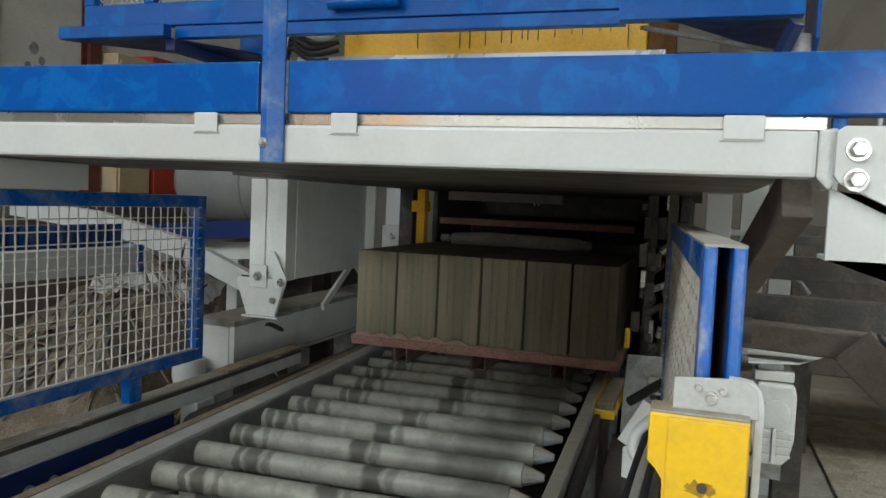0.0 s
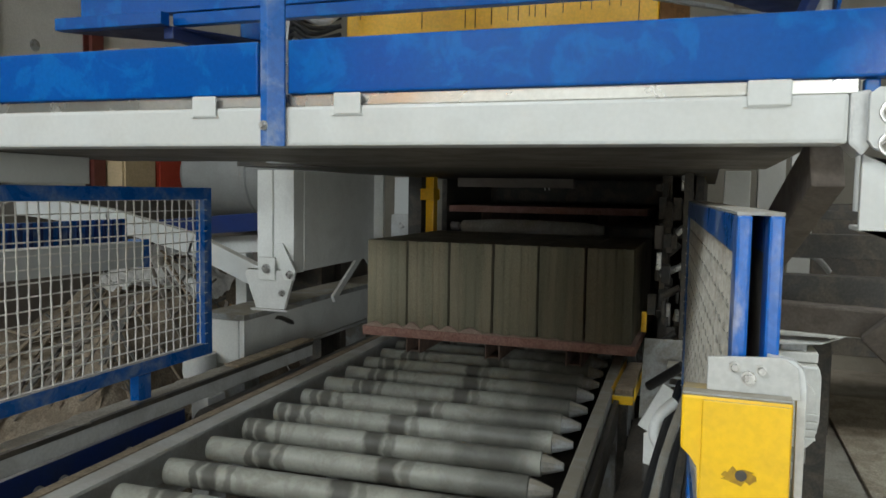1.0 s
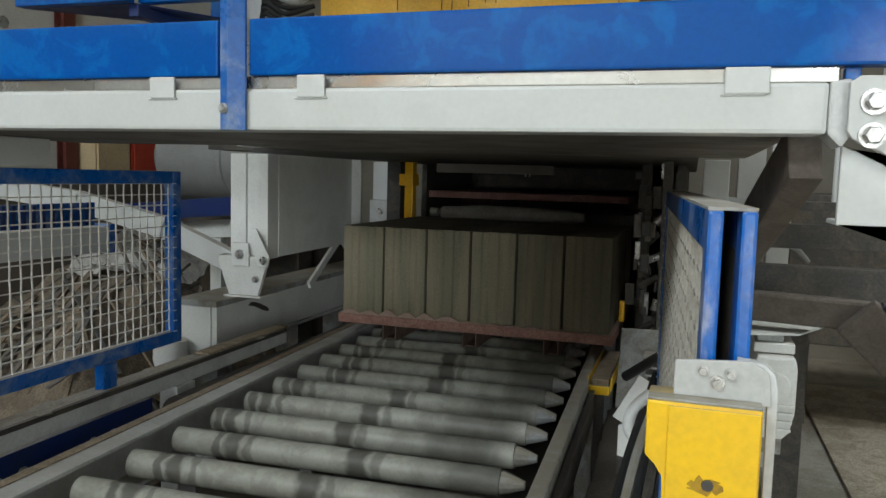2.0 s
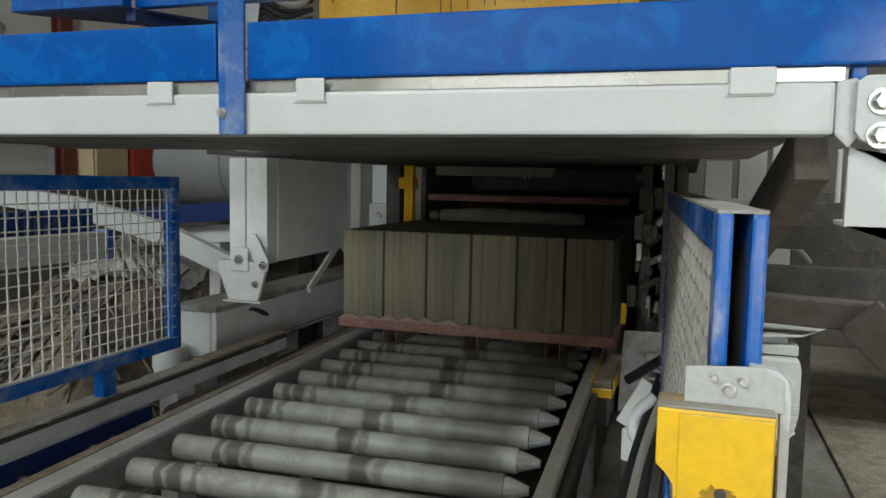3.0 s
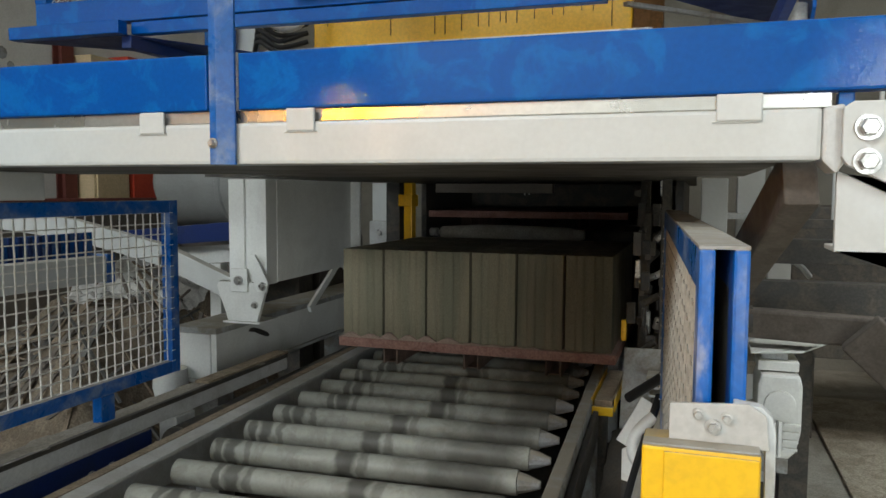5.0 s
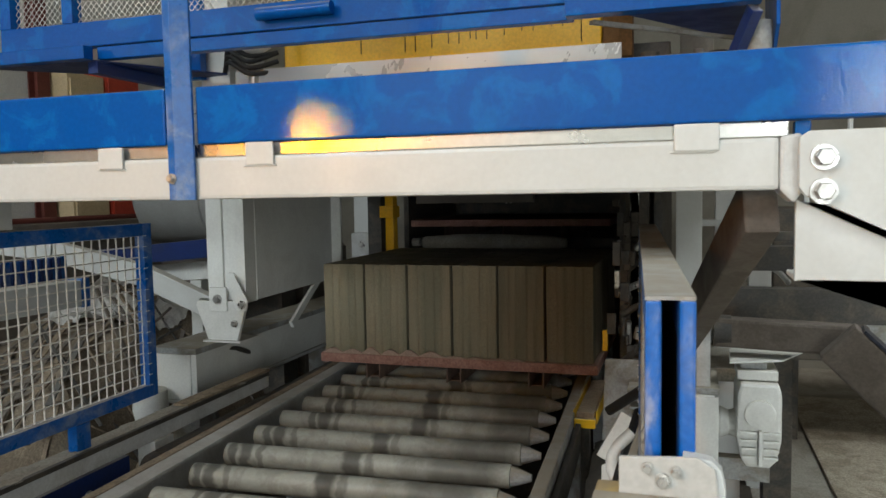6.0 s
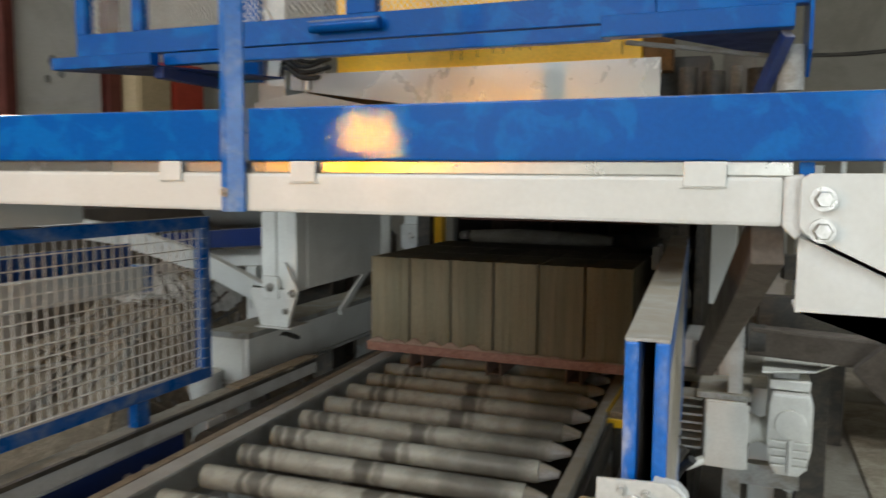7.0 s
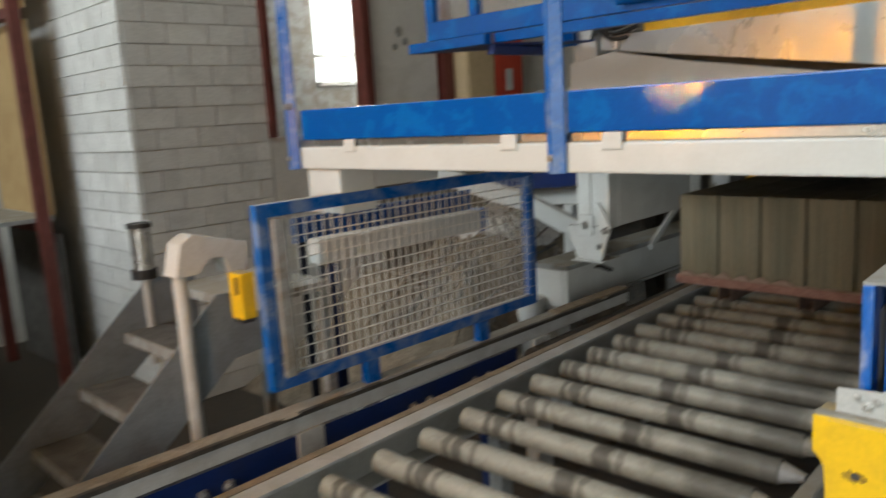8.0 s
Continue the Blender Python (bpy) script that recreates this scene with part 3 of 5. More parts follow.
# ---- press inside the cage ----
press = thing("block_press", "yellow and grey block press behind the cage", "press", (-0.9, 3.0, 1.75))
box_part("yellow_beam", (-1.42, -0.22, 2.9, 3.0, 2.185, 2.6), ORANGE, press, "chrome-yellow press beam with rust runs", 0.006)
box_part("beam_end", (-0.218, -0.12, 2.91, 2.99, 2.19, 2.6), RUST, press, "rusty beam end")
for k in range(16):
    x = -1.36 + 1.1 * ((k * 0.618) % 1.0) if k < 3 else -0.95 + 0.7 * ((k * 0.618) % 1.0)
    l = 0.03 + 0.06 * ((k * 0.37) % 1.0)
    box_part("rust_run", (x, x + 0.0025, 2.896, 2.8995, 2.345 - l * 1.1, 2.352), RUST, press, "thin rust run", 0)
box_part("column", (-1.78, -1.65, 2.88, 3.0, 1.75, 3.3), WHITE, press, "white square column")
box_part("column", (0.03, 0.15, 3.3, 3.42, 1.75, 3.2), PRIMER_SHADE, press, "dark square column")
plate_part("sloping_sheet", [(-1.6, 2.165), (-1.6, 2.224), (-0.15, 2.226), (-0.15, 1.965)], "y", 2.84, 2.848, SHEET, press, "bright galvanised sheet")
plate_part("lower_sheet", [(-1.79, 1.80), (-1.79, 2.12), (-1.55, 2.155), (-1.2, 2.085), (-0.46, 1.97), (-0.15, 1.92), (-0.15, 1.80)], "y", 2.862, 2.87, WHITE, press, "white lower sheet")
# Added backing; its dark colour stands in for shade in the sheet gap.
box_part("body", (-1.64, 0.0, 3.02, 3.25, 1.76, 2.25), DARK, press, "dark backing behind the gap between the sheets")
box_part("tray", (-0.11, 0.2, 2.8, 2.9, 1.95, 2.085), DARK, press, "dark tray")
for x, r, h, mt in ((-0.06, 0.03, 0.1, DARK), (0.02, 0.035, 0.085, DARK), (0.09, 0.016, 0.1, GREY_DIRTY), (0.15, 0.03, 0.09, DARK), (0.19, 0.02, 0.07, DARK)):
    tube_part("spindle", (x, 2.84, 2.085), (x, 2.84, 2.085 + h), r, mt, press)
for k in range(6):
    z = 2.22 + 0.022 * k
    bm = bmesh.new()
    hose(bm, [(-1.66, 2.86 + 0.01 * k, z), (-1.6, 2.8, z + 0.03), (-1.52, 2.81, z - 0.015), (-1.43, 2.87, z + 0.012 * (k % 3))], 0.009)
    part("hose", bm, RUBBER, press, "black hydraulic hose", 0, True)
bm = bmesh.new()
hose(bm, [(-1.62, 2.7, 2.45), (-1.5, 2.68, 2.3), (-1.42, 2.75, 2.28), (-1.36, 2.85, 2.4)], 0.012)
part("hose", bm, GREY, press, "grey hose", 0, True)
bm = bmesh.new()
tube(bm, (-1.52, 2.84, 2.16), (-1.52, 2.84, 2.2), 0.02, 10)
part("fitting", bm, BOLT, press, "", 0, True)

# ---- roller conveyor ----
YAW = 2.2
CX, CY = -1.10, 3.13
conveyor = thing("roller_conveyor", "steel roller conveyor with worn grey rollers", "conveyor", (CX, CY, 0), YAW)
ZR, RR = 0.703, 0.0445


def roller_mesh():
    bm = bmesh.new()
    lathe(bm, (-0.625, 0, 0), (1, 0, 0), [(0, 0.034), (0.006, RR), (1.155, RR), (1.165, 0.042)], 20)
    me = mesh_of("roller", bm, ROLLER, 0, True)
    return me


def tip_mesh():
    bm = bmesh.new()
    lathe(bm, (0.541, 0, 0), (1, 0, 0), [(0, 0.038), (0.03, 0.030), (0.075, 0.014)], 12)
    return mesh_of("shaft_end", bm, GREY_DIRTY, 0)


RM, TM = roller_mesh(), tip_mesh()
for k in range(-10, 15):
    y = 3.128 - CY + 0.2396 * k
    ob = new("roller", RM)
    ob.parent = conveyor
    ob.matrix_basis = pose(0, y, ZR, 47.0 * k, 0, 0)
    tp = new("shaft_end", TM)
    tp.parent = ob
YA, YB = -2.55, 3.5


def side_channel(x0, x1, z0, z1, material, label):
    bm = bmesh.new()
    plate(bm, [(x0, z1), (x1, z1), (x1, z1 - 0.012), (x0 + 0.012, z1 - 0.012), (x0 + 0.012, z0 + 0.012), (x1, z0 + 0.012), (x1, z0), (x0, z0)], "y", YA, YB)
    part("side_channel", bm, material, conveyor, label, 0.002, local=True)


side_channel(-0.735, -0.635, 0.60, 0.775, GREY, "pale grey side channel")
bm = bmesh.new()
box(bm, -0.745, -0.708, YA, YB, 0.7755, 0.779)
part("dirt_line", bm, WEATHERED, conveyor, "line of dry dirt along the channel", local=True)
bm = bmesh.new()
box(bm, 0.655, 0.705, YA, 1.32, 0.70, 0.765)
part("side_rail", bm, GREY_DIRTY, conveyor, "worn grey side rail", 0.006, local=True)
# Outer rail coloured dark in place of a black gap.
bm = bmesh.new()
box(bm, 0.712, 0.735, YA, 0.45, 0.60, 0.72)
part("outer_rail", bm, DARK, conveyor, "dark outer rail standing in for the black gap", 0.003, local=True)
bm = bmesh.new()
box(bm, 0.63, 0.65, YA, YB, 0.60, 0.69)
part("shaft_holder", bm, DARK, conveyor, "dark shaft holder", 0.002, local=True)
for y in (-2.2, -0.9, 0.5, 2.2, 3.3):
    for x in (-0.70, 0.69):
        bm = bmesh.new()
        box(bm, x - 0.035, x + 0.035, y - 0.04, y + 0.04, 0, 0.6)
        part("leg", bm, GREY_DIRTY, conveyor, "", 0.004, local=True)
# Dark sheet that stands in for the shade between the rollers.
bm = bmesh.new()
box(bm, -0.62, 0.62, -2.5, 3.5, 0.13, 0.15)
part("drip_tray", bm, DARK, conveyor, "dark tray under the rollers, shade put into its colour", local=True)

# ---- pallet with its fresh blocks ----
PY, PZ = 3.98, 0.885
pallet = thing("production_pallet", "pinkish board pallet on steel runners", "pallet", (-1.10, PY, 0.766), group="production pallets")
bm = bmesh.new()
box(bm, -1.848, -0.352, PY, PY + 1.3, 0.834, PZ)
part("board", bm, PALLET, pallet, "pinkish pallet board", 0.006)
for x in (-1.555, -1.10, -0.665):
    for w0 in (-0.04, 0.034):
        bm = bmesh.new()
        box(bm, x + w0, x + w0 + 0.007, PY + 0.03, PY + 1.27, 0.7475, 0.833)
        part("runner", bm, PALLET_FOOT, pallet, "rusty steel runner", 0.001)
    bm = bmesh.new()
    box(bm, x - 0.032, x + 0.033, PY + 0.07, PY + 1.27, 0.7475, 0.754)
    part("runner_base", bm, PALLET_FOOT, pallet, "", 0.001)
rear = copy_thing(pallet, pose(-1.2, 5.75, 1.42))
rear["label"] = "dark pinkish pallet waiting in the press"


def block_meshes():
    w, d, h = 0.2315, 0.395, 0.482
    r = 0.0075
    face = [(0, r), (0.05, r), (0.058, 0.001), (0.088, 0.001), (0.096, r), (0.142, r), (0.15, 0.001), (0.18, 0.001), (0.188, r), (w, r)]
    bm = bmesh.new()
    plate(bm, face + [(w, d), (0, d)], "z", 0, h)
    return mesh_of("block", bm, BLOCK, 0.004)


BM = block_meshes()
W = 0.2448
for i in range(6):
    for j in range(3):
        ob = new("kerb_block", BM)
        ob.matrix_basis = pose(-1.832 + W * i + random.uniform(-0.001, 0.001), PY + 0.02 + 0.405 * j + random.uniform(-0.002, 0.002), PZ + 0.0005)
        tagged(ob, "fresh dark grey-green concrete block standing on a pallet", "block", "fresh concrete blocks")

bm = bmesh.new()
x = -1.84
while x < -0.78:
    w = random.uniform(0.08, 0.14)
    h = random.uniform(0.02, 0.042) * (1.0 if x < -1.2 else 0.25)
    n = 5
    a = [bm.verts.new((x + w * k / n, PY + 0.002, PZ + h * (1 - abs(2 * k / n - 1)) + random.uniform(0, 0.003))) for k in range(n + 1)]
    b = [bm.verts.new((x + w * k / n, PY + 0.019, PZ + h * 1.1 * (1 - abs(2 * k / n - 1)) + 0.001)) for k in range(n + 1)]
    c = [bm.verts.new((x + w * k / n, PY + 0.0005, PZ + 0.0005)) for k in range(n + 1)]
    for k in range(n):
        bm.faces.new((a[k], a[k + 1], b[k + 1], b[k]))
        bm.faces.new((c[k], c[k + 1], a[k + 1], a[k]))
    x += w * random.uniform(0.85, 1.0)
solo("spilled_sand", bm, SAND, "small heaps of pink sand on the pallet edge", "sand", "stuff", smooth=True)

# ---- left guide rail and its carrier ----
guide = thing("guide_rail", "dirty grey guide rail on a blue carrier beam", "rail", (-2.03, 1.5, 0))
bm = bmesh.new()
box(bm, -2.085, -2.005, -0.9, 3.68, 0.822, 0.838)
part("top_flange", bm, CONCRETE, guide, "dust-caked top flange", 0.002)
box_part("seam", (-2.004, -1.9845, -0.9, 3.66, 0.8225, 0.8405), DARK, guide, "dark seam strip along the flange", 0.001)
bm = bmesh.new()
box(bm, -2.0, -1.988, -0.9, 3.66, 0.765, 0.8215)
part("web", bm, GREY, guide, "", 0.001)
bm = bmesh.new()
for k in range(70):
    y = -0.85 + 4.5 * random.random()
    s = random.uniform(0.008, 0.03)
    c = Vector((random.uniform(-2.08, -1.995), y, 0.838))
    vs = [bm.verts.new(c + Vector((s * math.cos(a), s * 2.2 * math.sin(a), 0))) for a in [0.3 + 2 * math.pi * i / 6 for i in range(6)]]
    top = bm.verts.new(c + Vector((0, 0, s * 0.35)))
    for i in range(6):
        bm.faces.new((vs[i], vs[(i + 1) % 6], top))
tagged(part("dried_mud", bm, CONCRETE, guide, "dried mud on the flange", 0, True), kind="stuff")
bm = bmesh.new()
box(bm, -2.07, -1.995, 3.0, 3.69, 0.8385, 0.85)
part("timber_strip", bm, WEATHERED, guide, "splintered timber strip", 0.003)
bm = bmesh.new()
box(bm, -2.04, -1.99, -0.9, 2.62, 0.60, 0.755)
part("carrier", bm, NAVY, guide, "navy carrier beam", 0.004)
for y in (0.3, 1.3, 2.75):
    bm = bmesh.new()
    box(bm, -2.06, -1.975, y, y + 0.12, 0.0, 0.764)
    part("foot", bm, GREY, guide, "pale grey foot", 0.004)
for y in (0.9, 1.0, 1.9, 2.0, 2.3, 2.4):
    bolt_part((-1.989, y, 0.675), (1, 0, 0), 0.014, 0.02, guide)
bm = bmesh.new()
tube(bm, (-1.93, 2.7, 0.66), (-1.99, 5.6, 0.66), 0.085, 20)
drum = solo("dark_pipe", bm, DARK, "dark oily pipe beside the conveyor", "pipe", smooth=True)


# ---- guard fences ----
def woven_screen(bm, n0, n1, z0, z1, pitch, amp, wire):
    """Crimped wires both ways, in the plane of a fence that runs along y."""
    ny, nz = int((n1 - n0) / pitch), int((z1 - z0) / pitch)

    def run(points):
        prev = None
        for p in points:
            ring = [bm.verts.new(p + Vector(o)) for o in ((wire, wire, 0), (-wire, wire, 0), (-wire, -wire, 0), (wire, -wire, 0))] if points[0].y == points[-1].y else \
                   [bm.verts.new(p + Vector(o)) for o in ((wire, 0, wire), (-wire, 0, wire), (-wire, 0, -wire), (wire, 0, -wire))]
            if prev:
                for i in range(4):
                    j = (i + 1) % 4
                    bm.faces.new((prev[i], prev[j], ring[j], ring[i]))
            prev = ring

    for i in range(ny + 1):
        y = n0 + (n1 - n0) * i / ny
        run([Vector((amp * (1 if (i + k) % 2 else -1), y, z0 + (z1 - z0) * k / nz)) for k in range(nz + 1)])
    for k in range(nz + 1):
        z = z0 + (z1 - z0) * k / nz
        run([Vector((amp * (-1 if (i + k) % 2 else 1), n0 + (n1 - n0) * i / ny, z)) for i in range(ny + 1)])


PITCH = 0.042


def guard_fence(base, yaw, length, z0, z1, label, double):
    ob = thing("guard_fence", label, "fence", base, yaw, "guard fences")
    t, b = 0.022, 0.05

    def lbox(name, dims, material, lab="", bevel=0.004):
        bm = bmesh.new()
        box(bm, *dims)
        part(name, bm, material, ob, lab, bevel, local=True)

    sides = ((-0.024, -0.006), (0.013, 0.031)) if double else ((-t, t),)
    for s0, s1 in sides:
        lbox("upright", (s0, s1, 0, b, z0, z1), BLUE_DUSTY if double else BLUE_WORN)
        lbox("upright", (s0, s1, length - b, length, z0, z1), BLUE_WORN)
        lbox("rail", (s0, s1, b, length - b, z1 - b, z1), BLUE_WORN)
        lbox("rail", (s0, s1, b, length - b, z0, z0 + b), BLUE_WORN)
    if double:
        lbox("cover", (-0.024, 0.031, 0.003, length, z1, z1 + 0.004), GREY_DIRTY, "dusty cover strip", 0)
    if double:
        lbox("dusty_sheet", (-0.0105, -0.007, b + 0.001, length - b - 0.001, z0 + b + 0.001, z1 - b - 0.001), FENCE_SHEET, "pale dust-caked sheet panel", 0)
        lbox("dusty_sheet", (0.0185, 0.0255, b + 0.001, length - b - 0.001, z0 + b + 0.001, z1 - b - 0.001), FENCE_SHEET, "pale dust-caked sheet panel", 0)
    bm = bmesh.new()
    woven_screen(bm, b, length - b, z0 + b, z1 - b, PITCH, 0.0011, 0.0022)
    bmesh.ops.translate(bm, verts=bm.verts[:], vec=(-0.002 if not double else -0.015, 0, 0))
    tagged(part("mesh_screen", bm, WIRE_DUSTY if double else WIRE, ob, "crimped galvanised wire mesh", local=True), kind="stuff")
    bm = bmesh.new()
    n = int((z1 - z0 - 2 * b) / 0.042)
    for k in range(n + 1):
        z = z0 + b + (z1 - z0 - 2 * b) * k / n
        for y in (length - b + 0.006,):
            box(bm, t if not double else -0.027, t + 0.003 if not double else -0.024, y - 0.009, y + 0.009, z - 0.0015, z + 0.0015)
    tagged(part("wire_ends", bm, WIRE, ob, "pale wire ends on the frame", local=True), kind="stuff")
    for y in (0.45, 1.15):
        lbox("stub_foot", (-0.02, 0.02, y, y + 0.07, z0 - 0.14, z0), BLUE_WORN)
        lbox("leg", (-0.018, 0.018, y + 0.005, y + 0.065, 0, z0 - 0.141), NAVY)
    return ob


lf = guard_fence((-2.04, 1.24, 0), 0, 1.6, 0.935, 1.642, "blue framed fence panel with crimped wire mesh", False)
bm = bmesh.new()
box(bm, -2.03, -2.004, 1.30, 1.345, 0.98, 1.585)
part("slide_bar", bm, GREY_DIRTY, lf, "grey latch bar", 0.004)
rf = guard_fence((0.033, 1.10, 0), 3.4, 1.82, 0.93, 1.62, "double blue fence frame with wire mesh and dusty top", True)

# ---- left support leg and the base frame behind it ----
leg = thing("support_leg", "grey machine support leg with bolted gusset foot", "machine support", (-2.18, 3.65, 0.96))
box_part("column", (-2.285, -2.195, 3.6, 3.72, 1.0, 1.74), LEG_PAINT, leg, "pale grey column")
box_part("column_side", (-2.194, -2.075, 3.615, 3.72, 1.2, 1.74), LEG_PAINT, leg)
plate_part("side_plate", [(3.722, 1.205), (4.66, 1.215), (4.62, 1.74), (3.722, 1.74)], "x", -2.085, -2.073, LEG_PAINT, leg, "large grey side plate")
box_part("end_flange", (-2.085, -2.01, 4.62, 4.64, 1.15, 1.74), LEG_PAINT, leg)
plate_part("gusset", [(-2.345, 1.19), (-2.335, 1.215), (-2.06, 1.215), (-2.055, 1.19), (-2.11, 1.013), (-2.28, 1.013)], "y", 3.575, 3.599, LEG_PAINT, leg, "bolted gusset plate")
plate_part("rib", [(-2.15, 1.3), (-2.14, 1.36), (-2.11, 1.36), (-2.035, 1.22), (-2.045, 1.17), (-2.1, 1.17)], "y", 3.56, 3.574, LEG_PAINT, leg, "triangular rib")
box_part("bolt_plate", (-2.255, -2.155, 3.56, 3.574, 1.165, 1.285), LEG_PAINT, leg, "square bolt plate")
box_part("foot", (-2.31, -2.09, 3.57, 3.75, 1.0005, 1.012), LEG_PAINT, leg)
bolt_part((-2.205, 3.559, 1.225), (0, -1, 0), 0.016, 0.02, leg)
bolt_part((-2.065, 3.559, 1.2), (0, -1, 0), 0.014, 0.02, leg)
bolt_part((-2.12, 3.574, 1.1), (0, -1, 0), 0.012, 0.02, leg)

base = thing("base_frame", "dusty grey base beam of the block machine", "machine base", (-2.38, 4.5, 0))
box_part("beam", (-2.49, -2.235, 3.4, 6.6, 0.97, 1.0), GREY_DIRTY, base, "dusty top flange", 0.004)
box_part("web", (-2.27, -2.24, 3.41, 6.6, 0.76, 0.969), LEG_PAINT, base, "", 0.002)
box_part("end_plate", (-2.485, -2.271, 3.402, 3.43, 0.74, 0.969), LEG_PAINT, base, "pale grey end plate", 0.004)
box_part("lower_flange", (-2.49, -2.275, 3.4, 6.6, 0.72, 0.7395), LEG_PAINT, base)
for y in (3.5, 5.0, 6.4):
    box_part("pier", (-2.46, -2.30, y, y + 0.14, 0, 0.719), GREY_DIRTY, base)
bm = bmesh.new()
lathe(bm, (-2.43, 3.3, 0.62), (0, 0, 1), [(0, 0.03), (0.03, 0.07), (0.1, 0.085), (0.19, 0.08)], 16)
part("buffer", bm, LEG_PAINT, base, "rounded grey buffer", 0, True)
bm = bmesh.new()
hose(bm, [(-2.272, 3.62, 0.9), (-2.25, 3.72, 0.94), (-2.24, 3.85, 0.9), (-2.27, 3.95, 0.86)], 0.014)
part("cable_loop", bm, DARK, base, "dark cable loop", 0, True)
for y0, y1 in ((4.3, 4.7), (5.1, 4.75), (5.3, 5.7)):
    bar_part("lattice", (-2.2, y0, 0.97), (-2.2, y1, 1.22), 0.02, 0.045, LEG_PAINT, base, "pale lattice bar")

arm = thing("brace_arm", "pale grey bent brace arm bolted to the leg", "brace", (-2.4, 3.65, 1.2))
bm = bmesh.new()
for a, b in (((-4.1, 3.66, 1.53), (-3.3, 3.66, 1.455)), ((-3.32, 3.66, 1.457), (-2.72, 3.66, 1.33)), ((-2.74, 3.66, 1.335), (-2.3, 3.66, 1.165))):
    bar(bm, a, b, 0.06, 0.115)
part("arm", bm, WHITE, arm, "", 0.004)
box_part("end_lug", (-2.36, -2.24, 3.63, 3.69, 1.12, 1.22), LEG_PAINT, arm)

side = thing("side_conveyor_frame", "grey and navy side frame behind the fence", "machine frame", (-3.6, 3.9, 0))
bar_part("beam", (-2.42, 1.76, 1.354), (-2.42, 2.836, 1.346), 0.08, 0.11, WHITE, side, "pale grey beam")
box_part("panel", (-2.585, -2.572, 1.76, 2.965, 1.376, 1.493), BLUE_WORN, side, "blue corrugated panel")
for k in range(24):
    box_part("rib", (-2.5715, -2.562, 1.78 + 0.049 * k, 1.795 + 0.049 * k, 1.38, 1.49), NAVY, side, "", 0)
box_part("clamp", (-2.46, -2.38, 2.841, 2.885, 1.285, 1.41), BLUE_WORN, side, "blue clamp")
box_part("panel_stay", (-2.60, -2.586, 1.80, 1.84, 0, 1.48), NIGHT, side)
box_part("leg", (-2.47, -2.38, 1.80, 1.86, 0, 1.2975), NIGHT, side, "blackened navy leg")
for k in range(3):
    box_part("leg_rib", (-2.379, -2.371, 1.803 + 0.021 * k, 1.813 + 0.021 * k, 0, 1.29), NAVY, side, "", 0)
bar_part("cross_beam", (-3.5, 4.25, 1.365), (-2.09, 4.25, 1.488), 0.1, 0.112, NAVY, side, "navy cross beam")
bar_part("cross_beam", (-3.25, 4.38, 1.255), (-2.25, 4.38, 1.325), 0.08, 0.11, LEG_PAINT, side, "grey cross beam")
for x in (-3.5, -2.9):
    box_part("leg", (x, x + 0.08, 4.3, 4.375, 0, 1.2 if x < -3 else 1.225), LEG_PAINT, side)
tank = thing("steel_drum", "dull grey horizontal steel drum", "drum", (-2.6, 4.9, 1.1))
bm = bmesh.new()
lathe(bm, (-3.72, 5.0, 1.74), (1, 0, 0), [(0, 0.2), (0.12, 0.33), (0.6, 0.33), (0.61, 0.342), (0.64, 0.342), (0.65, 0.33), (1.38, 0.33), (1.4, 0.24)], 28)
part("shell", bm, DRUM, tank, "dull grey shell", 0, True)
box_part("stand", (-3.1, -2.6, 4.9, 5.1, 0, 1.4), DARK, tank, "dark stand")

# rubble behind the fence
def heap(x, y):
    """Height of the rubble heap."""
    u, v = (x + 4.55) / 1.95, (y - 2.5) / 3.8
    edge = max(min(1, 5 * u, 5 * (1 - u), 4 * v, 8 * (1 - v)), 0)
    h = 0.8 * edge * (0.72 + 0.28 * math.sin(3.0 * v + 0.3)) + 0.2 * noise.noise((x * 2.1, y * 2.1, 0.3)) * edge + 0.06 * noise.noise((x * 9, y * 9, 4)) * edge
    h += 0.34 * math.exp(-((x + 3.35) / 0.5) ** 2 - ((y - 4.4) / 0.55) ** 2)
    return max(h, 0) + 0.002


bm = bmesh.new()
N = 60
grid = [[bm.verts.new((-4.55 + 1.95 * i / (N - 1), 2.5 + 3.8 * j / (N - 1), heap(-4.55 + 1.95 * i / (N - 1), 2.5 + 3.8 * j / (N - 1)))) for j in range(N)] for i in range(N)]
for i in range(N - 1):
    for j in range(N - 1):
        bm.faces.new((grid[i][j], grid[i + 1][j], grid[i + 1][j + 1], grid[i][j + 1]))
solo("rubble_heap", bm, EARTH, "heap of dry brown earth and rubble on the floor", "rubble", "stuff", smooth=True)
# Dark body and wing added to hide the cabinets' lower parts.
trough = thing("side_hopper", "dark dusty body added behind the rubble heap to hide the cabinets", "hopper", (-4.0, 5.6, 0))
plate_part("body", [(-4.5, 0.0), (-2.75, 0.0), (-2.75, 1.3), (-2.9, 1.42), (-4.5, 1.42)], "y", 5.5, 6.3, PRIMER_SHADE, trough, "dark steel body")
plate_part("wing", [(3.5, 0.0), (5.46, 0.0), (5.46, 1.585), (3.7, 1.585), (3.5, 1.5)], "x", -4.3, -4.0, PRIMER_SHADE, trough, "dark steel side wing", 0.01)
for z, x in ((1.606, -4.05), (1.604, -4.2)):
    tube_part("rod", (x, 3.72, z), (x, 5.3, z), 0.018, REDBROWN, trough, "rusty red rod", 10)
